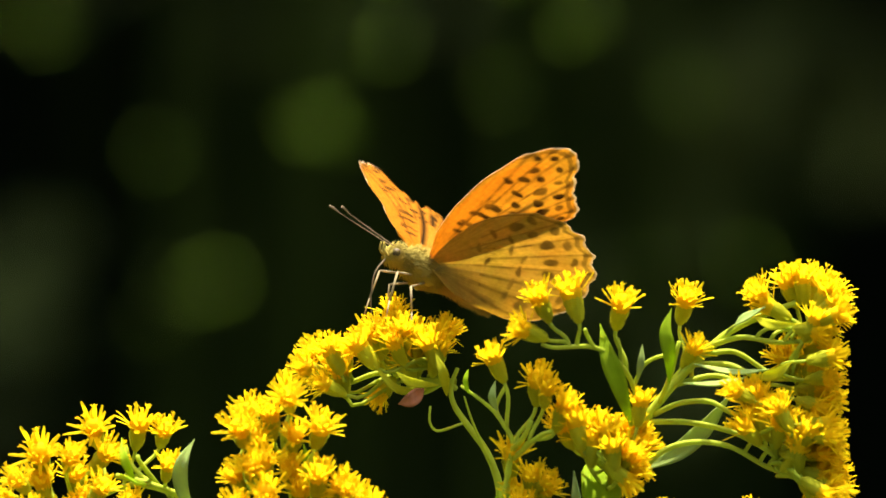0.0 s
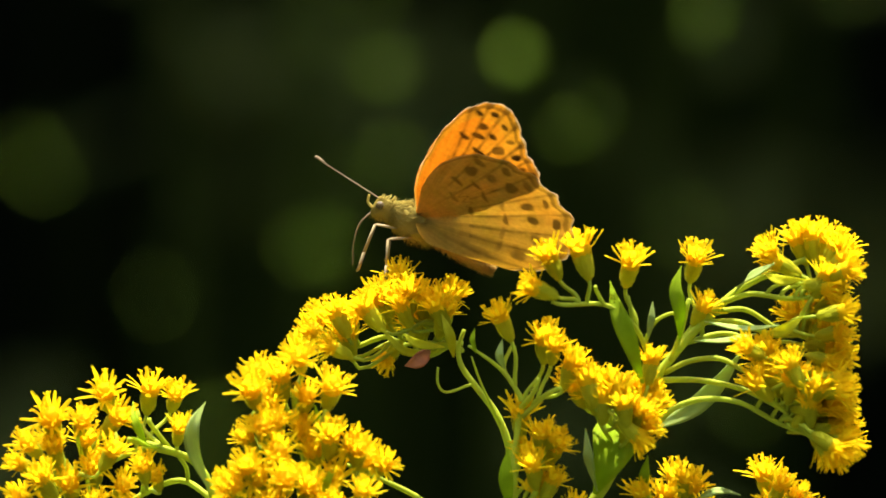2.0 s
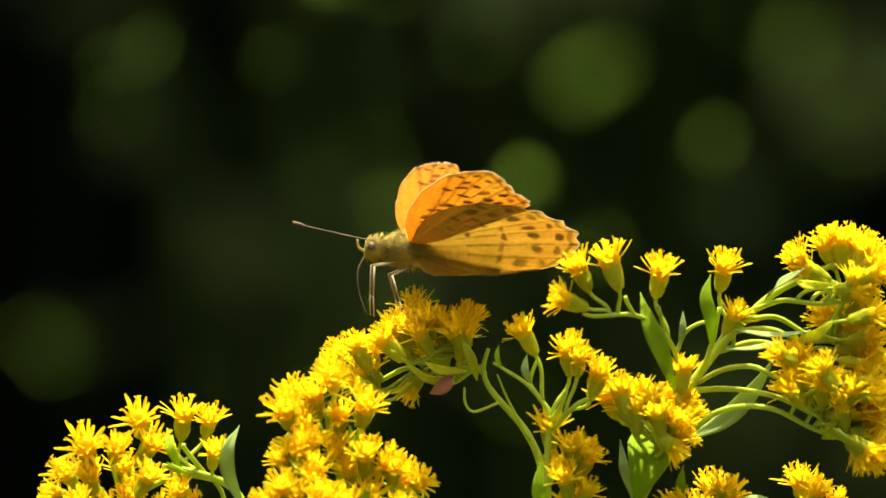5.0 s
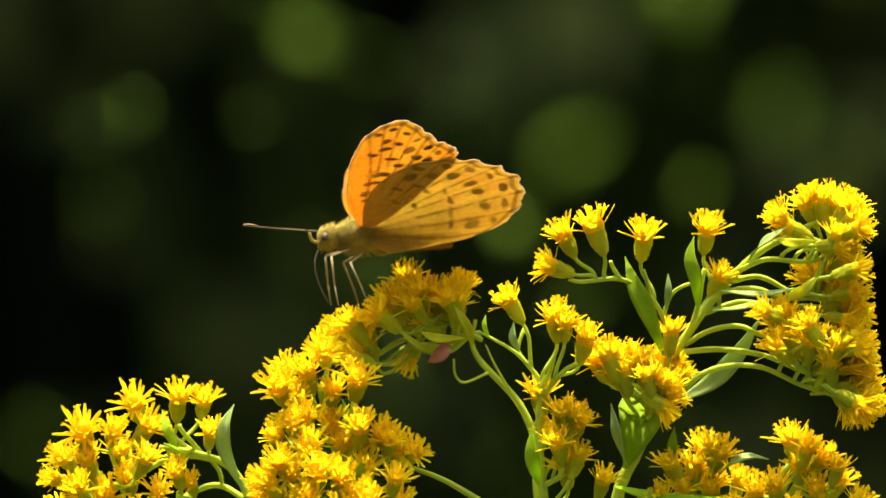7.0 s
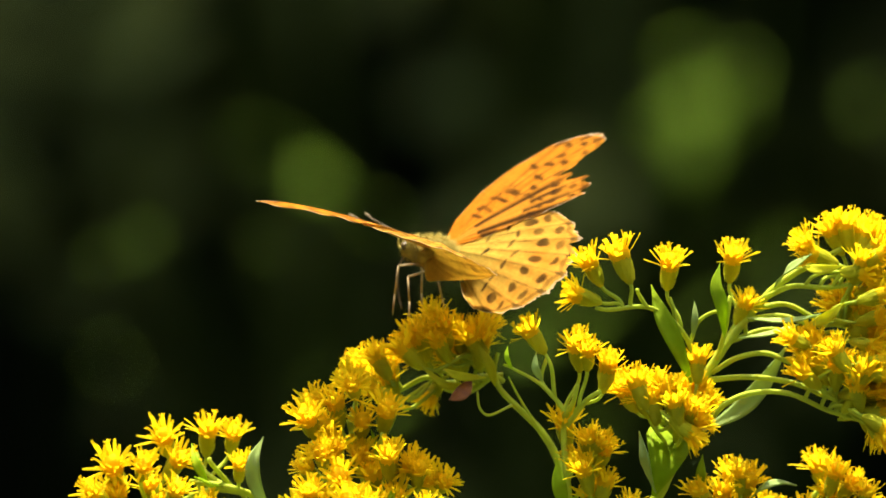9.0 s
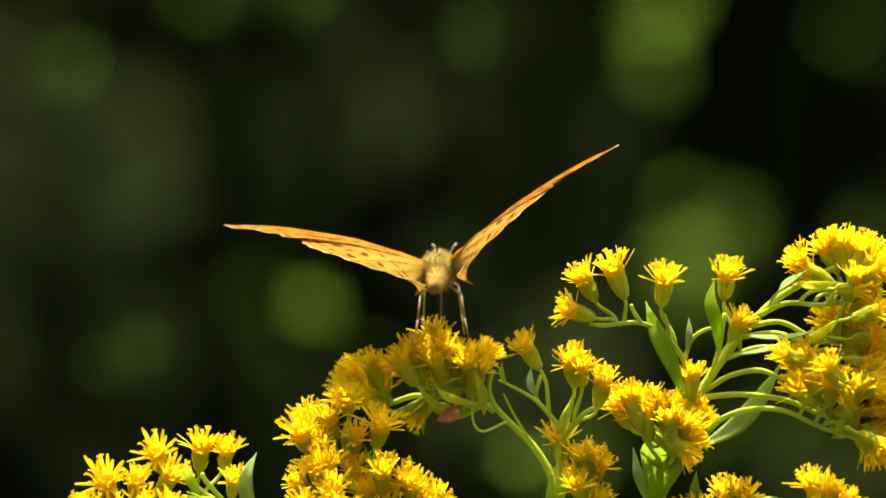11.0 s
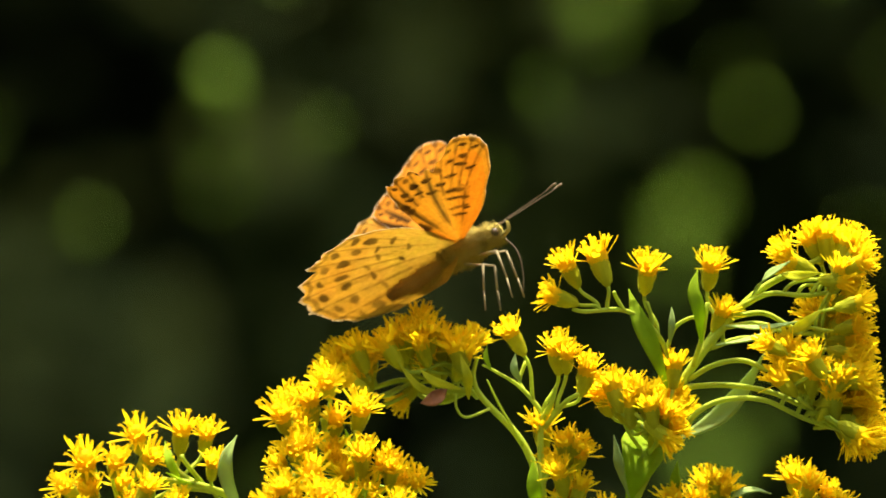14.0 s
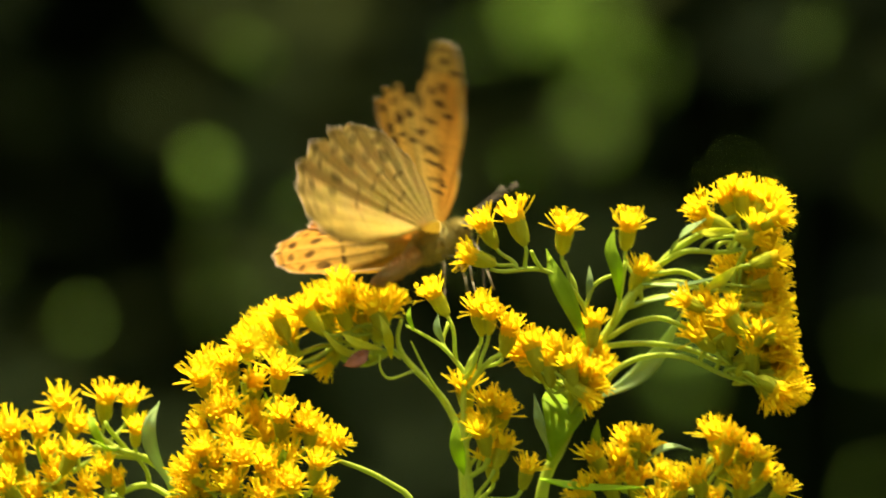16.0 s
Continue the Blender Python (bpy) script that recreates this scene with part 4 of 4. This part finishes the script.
def butterfly():
    body = new("butterfly")
    tagged(body, "orange and black fritillary butterfly with one torn wing, on goldenrod", "butterfly")
    rng = random.Random(3)
    for name, prof, hair, lab in (
            ("thorax", [(44, -16, 6), (40, -15, 17), (22, -14, 27), (0, -14, 30), (-24, -15, 27), (-42, -16, 18), (-46, -16, 8)], 900, "furry olive thorax"),
            ("abdomen", [(-36, -18, 11), (-55, -22, 15), (-80, -25, 15), (-110, -28, 13), (-138, -31, 10), (-156, -33, 6), (-162, -34, 3)], 700, "furry orange-brown abdomen"),
            ("head", [(78, -18, 4), (75, -17, 12), (63, -14, 18), (50, -13, 17), (42, -14, 12)], 260, "")):
        bm = bmesh.new()
        barrel(bm, prof)
        fuzzy(bm, rng, hair * 2, on_barrel(prof), (13 if name != "abdomen" else 9) * U, 0.8 * U)
        ob = part(name, bm, COAT if name == "abdomen" else FUR, body, lab)
        if name == "head":
            for s in (1, -1):
                bm = bmesh.new()
                bmesh.ops.create_icosphere(bm, subdivisions=2, radius=8 * U, matrix=Matrix.Translation(Vector((66, s * 13, -12)) * U))
                part("eye", bm, EYE, ob, "dark round eye")
                bm = bmesh.new()
                line = smooth_line([Vector(p) * U for p in ((68, s * 6, -2), (106, s * 9, 3), (150, s * 13, 9), (186, s * 16, 14))], 6)
                tube(bm, line, 1.1 * U, 0.8 * U, 6)
                tube(bm, [line[-1], line[-1] + Vector((6, s * 2, 2)) * U, line[-1] + Vector((15, s * 4, 4)) * U, line[-1] + Vector((20, s * 5, 4)) * U], 1.3 * U, 2.5 * U, 8)
                part("antenna", bm, FEELER, ob, "thin antenna with a dark club")
                bm = bmesh.new()
                tube(bm, smooth_line([Vector(p) * U for p in ((74, s * 5, -22), (88, s * 6, -16), (92, s * 5, -2))], 4), 3.4 * U, 1.5 * U, 6)
                part("palp", bm, FUR, ob)
            bm = bmesh.new()
            tube(bm, smooth_line([Vector(p) * U for p in ((74, 0, -26), (86, 2, -58), (80, 4, -96), (66, 4, -128))], 6), 1.8 * U, 1.1 * U, 6)
            part("proboscis", bm, FEELER, ob)
    for s in (1, -1):
        for pts in (((22, 14, -36), (60, 30, -46), (58, 34, -98), (54, 38, -134)), ((-8, 14, -40), (28, 36, -60), (12, 42, -102), (2, 48, -136))):
            bm = bmesh.new()
            p = [Vector((x, s * y, z)) * U for x, y, z in pts]
            tube(bm, [p[0], p[0].lerp(p[1], 0.5), p[1]], 2.4 * U, 1.9 * U, 6)
            tube(bm, [p[1], p[1].lerp(p[2], 0.5), p[2]], 2.1 * U, 1.8 * U, 6)
            tube(bm, [p[2], p[2].lerp(p[3], 0.5), p[3]], 1.7 * U, 1.2 * U, 6)
            part("leg", bm, LEG, body)
    wings = {}
    for s, word in ((1, "left"), (-1, "right")):
        wings["f" + word] = wing("forewing", True, s, body, s < 0, "orange forewing with black spots and veins" if s > 0 else "torn orange forewing with black spots and veins")
        wings["h" + word] = wing("hindwing", False, s, body, s < 0, "orange hindwing, olive and silvery beneath")
    return body, wings


BUTTERFLY, WINGS = butterfly()


# ---- what moves ----
def flight(x, z, yaw, pitch, roll):
    """The butterfly's pose: its place on the flower sheet, heading (0 to the right, 90 away), nose up, bank."""
    turn = Matrix.Rotation(radians(yaw), 4, "Z") @ Matrix.Rotation(radians(-pitch), 4, "Y") @ Matrix.Rotation(radians(roll), 4, "X")
    return Matrix.Translation((x * U, 0.012, 1.2 + z * U)) @ turn


def beat(side, lift, sweep):
    """A wing's pose on the thorax: raised by lift, swept forward by sweep."""
    return Matrix.Translation((0, side * 13 * U, -4 * U)) @ Matrix.Rotation(radians(side * lift), 4, "X") @ Matrix.Rotation(radians(-side * sweep), 4, "Z") @ Matrix.Identity(4)


def sway(pivot, right, down, turn, plant):
    """A plant's pose when its piece at the pivot is shifted and the plant leans about it."""
    p = at(*pivot)
    lean = Matrix.Translation(p + Vector((right * U, 0, -down * U))) @ Matrix.Rotation(radians(turn), 4, "Y") @ Matrix.Translation(-p)
    return lean @ Matrix.Translation(plant.location)


def motions():
    # seconds; right, up; heading, pitch, bank; left and right wing lift; forewing sweep left, right; hindwing sweep left, right
    keys = [
        (0, -40, 20, 211, 20, 3, 38, 29, -17, -18, -17, 0),
        (0.5, -42, 33, 211, 24, 3, 29, 21, -21, -22, -13, 0),
        (1, -64, 23, 204, 22, 3, 36, 31, -25, -21, -12, 0),
        (1.5, -80, 22, 199, 22, 2, 37, 31, -21, -23, -9, 0),
        (2, -69, 30, 178, 21, 1, 42, 31, -24, -20, -9, 2),
        (2.3, -69, 30, 178, 21, 1, 46, 36, -24, -20, -9, 2),
        (2.5, -41, 21, 175, 26, 2, 56, 41, -18, -16, -7, -3),
        (2.6, -41, 21, 175, 26, 2, 60, 50, -18, -16, -7, -3),
        (2.8, -55, 27, 167, 20, 1, 42, 23, -24, -25, -12, 13),
        (3, -55, 27, 167, 20, 1, 42, 23, -24, -25, -12, 13),
        (3.5, -69, 35, 172, 15, -1, 31, 22, -16, -39, -15, 9),
        (4, -119, 23, 184, 6, 1, 25, 20, -24, -39, -17, -17),
        (4.5, -130, 15, 185, 4, 0, 23, 23, -28, -27, -22, -19),
        (7, -194, -6, 191, -3, 1, 30, 24, -17, -33, -14, -14),
        (7.5, -216, -22, 189, -3, 1, 40, 38, -10, -35, -12, -13),
        (8, -151, -9, 136, 3, 1, 27, 40, -24, -7, -38, -23),
        (8.5, -145, -5, 135, 2, 2, 21, 28, -26, 0, -42, -22),
        (8.6, -122, 17, 147, 10, -2, 8, 30, -11, -16, 0, -42),
        (8.7, -118, 14, 144, 10, -4, 3, 42, -13, -21, 0, -42),
        (8.8, -118, 9, 130, 20, -6, 55, 106, -16, -22, 0, -42),
        (8.9, -105, 16, 139, 8, -3, 14, 43, 0, -18, 0, -42),
        (9, -104, 20, 136, 12, -2, 13, 34, 0, -25, 0, -42),
        (9.1, -119, 26, 140, 10, -2, 22, 38, -1, -18, 0, -42),
        (9.2, -112, 33, 144, 8, 0, 24, 29, 3, -11, 0, -42),
        (11.3, -90, 21, 84, 5, -1, 12, 33, -14, -22, -10, 0),
        (11.5, -90, 21, 84, 5, -1, 12, 33, -14, -22, -10, 0),
        (12, -94, 12, 64, 23, 1, 25, 33, -41, -13, -27, -12),
        (12.5, -81, -2, 58, 28, 1, 31, 46, -21, -17, -11, -16),
        (13, -76, -20, 34, 26, 0, 29, 49, -6, -4, -11, -7),
        (13.5, -88, -10, 24, 32, 0, 18, 34, -14, -11, -19, -11),
        (14, -20, 36, -17, 24, 2, 39, 22, -25, 12, -8, -34),
        (14.5, -43, 17, -1, 27, 0, 21, 26, -9, -4, -14, -8),
        (15, -14, 24, -18, 18, 1, 27, 21, -28, -1, -18, -22),
        (15.5, -35, 16, -29, 20, -1, 23, 19, -26, -7, 0, -22),
        (15.7, -14, 9, 3, 23, 0, 26, 25, -2, -7, -11, -2),
        (15.8, 59, -8, 30, 24, -8, 15, 117, 5, 30, 25, 2),
        (15.9, 75, -24, 34, 18, -5, 18, 91, 5, 27, 29, -10),
        (16, 72, -16, 40, 22, -6, 15, 98, 5, 21, 25, 4),
    ]
    # seconds; right, down; turn to the right in degrees
    tuft = [(0, 26, -42, -8), (1, 24, -44, -8), (1.5, 16, -38, -8), (2.5, 22, -42, -8), (3.5, 10, -32, -9), (4.5, 2, -28, -11), (7, 14, -38, -14), (8, 10, -36, -14), (9, 4, -20, -10), (11.5, -4, 4, 0), (12, 0, 0, 0), (12.5, -11, 7, 0), (13, -15, 8, 0), (13.5, -12, 7, 0), (14, 2, -1, 0), (15, -3, 3, 0), (15.5, -10, -4, 0), (16, 4, -8, -3)]
    walk(PERCH, [(t, sway((790, 684), x, y, a, PERCH)) for t, x, y, a in tuft])
    shake = [(0, 26), (1, 24), (1.5, 16), (2.5, 24), (3.5, 16), (4.5, 9), (7, 5), (7.5, -2), (8, 4), (8.5, 3), (9, -4), (11.5, -1), (12, 6), (13, -6), (14, 2), (15, -2), (15.5, -4), (16, 8)]
    walk(INNER, [(t, sway((925, 1010), 0, 0, x * 0.15, INNER)) for t, x in shake])
    nod = [(0, 0, 0), (14.5, 0, 0), (15, -9, -6), (15.5, -6, -28), (16, -4, -1)]
    walk(MIDDLE, [(t, sway((570, 1000), x, y, 0, MIDDLE)) for t, x, y in nod])
    walk(BUTTERFLY, [(k[0], flight(*k[1:6])) for k in keys])
    walk(WINGS["fleft"], [(k[0], beat(1, k[6], k[8])) for k in keys])
    walk(WINGS["fright"], [(k[0], beat(-1, k[7], k[9])) for k in keys])
    walk(WINGS["hleft"], [(k[0], beat(1, k[6], k[10])) for k in keys])
    walk(WINGS["hright"], [(k[0], beat(-1, k[7], k[11])) for k in keys])


motions()
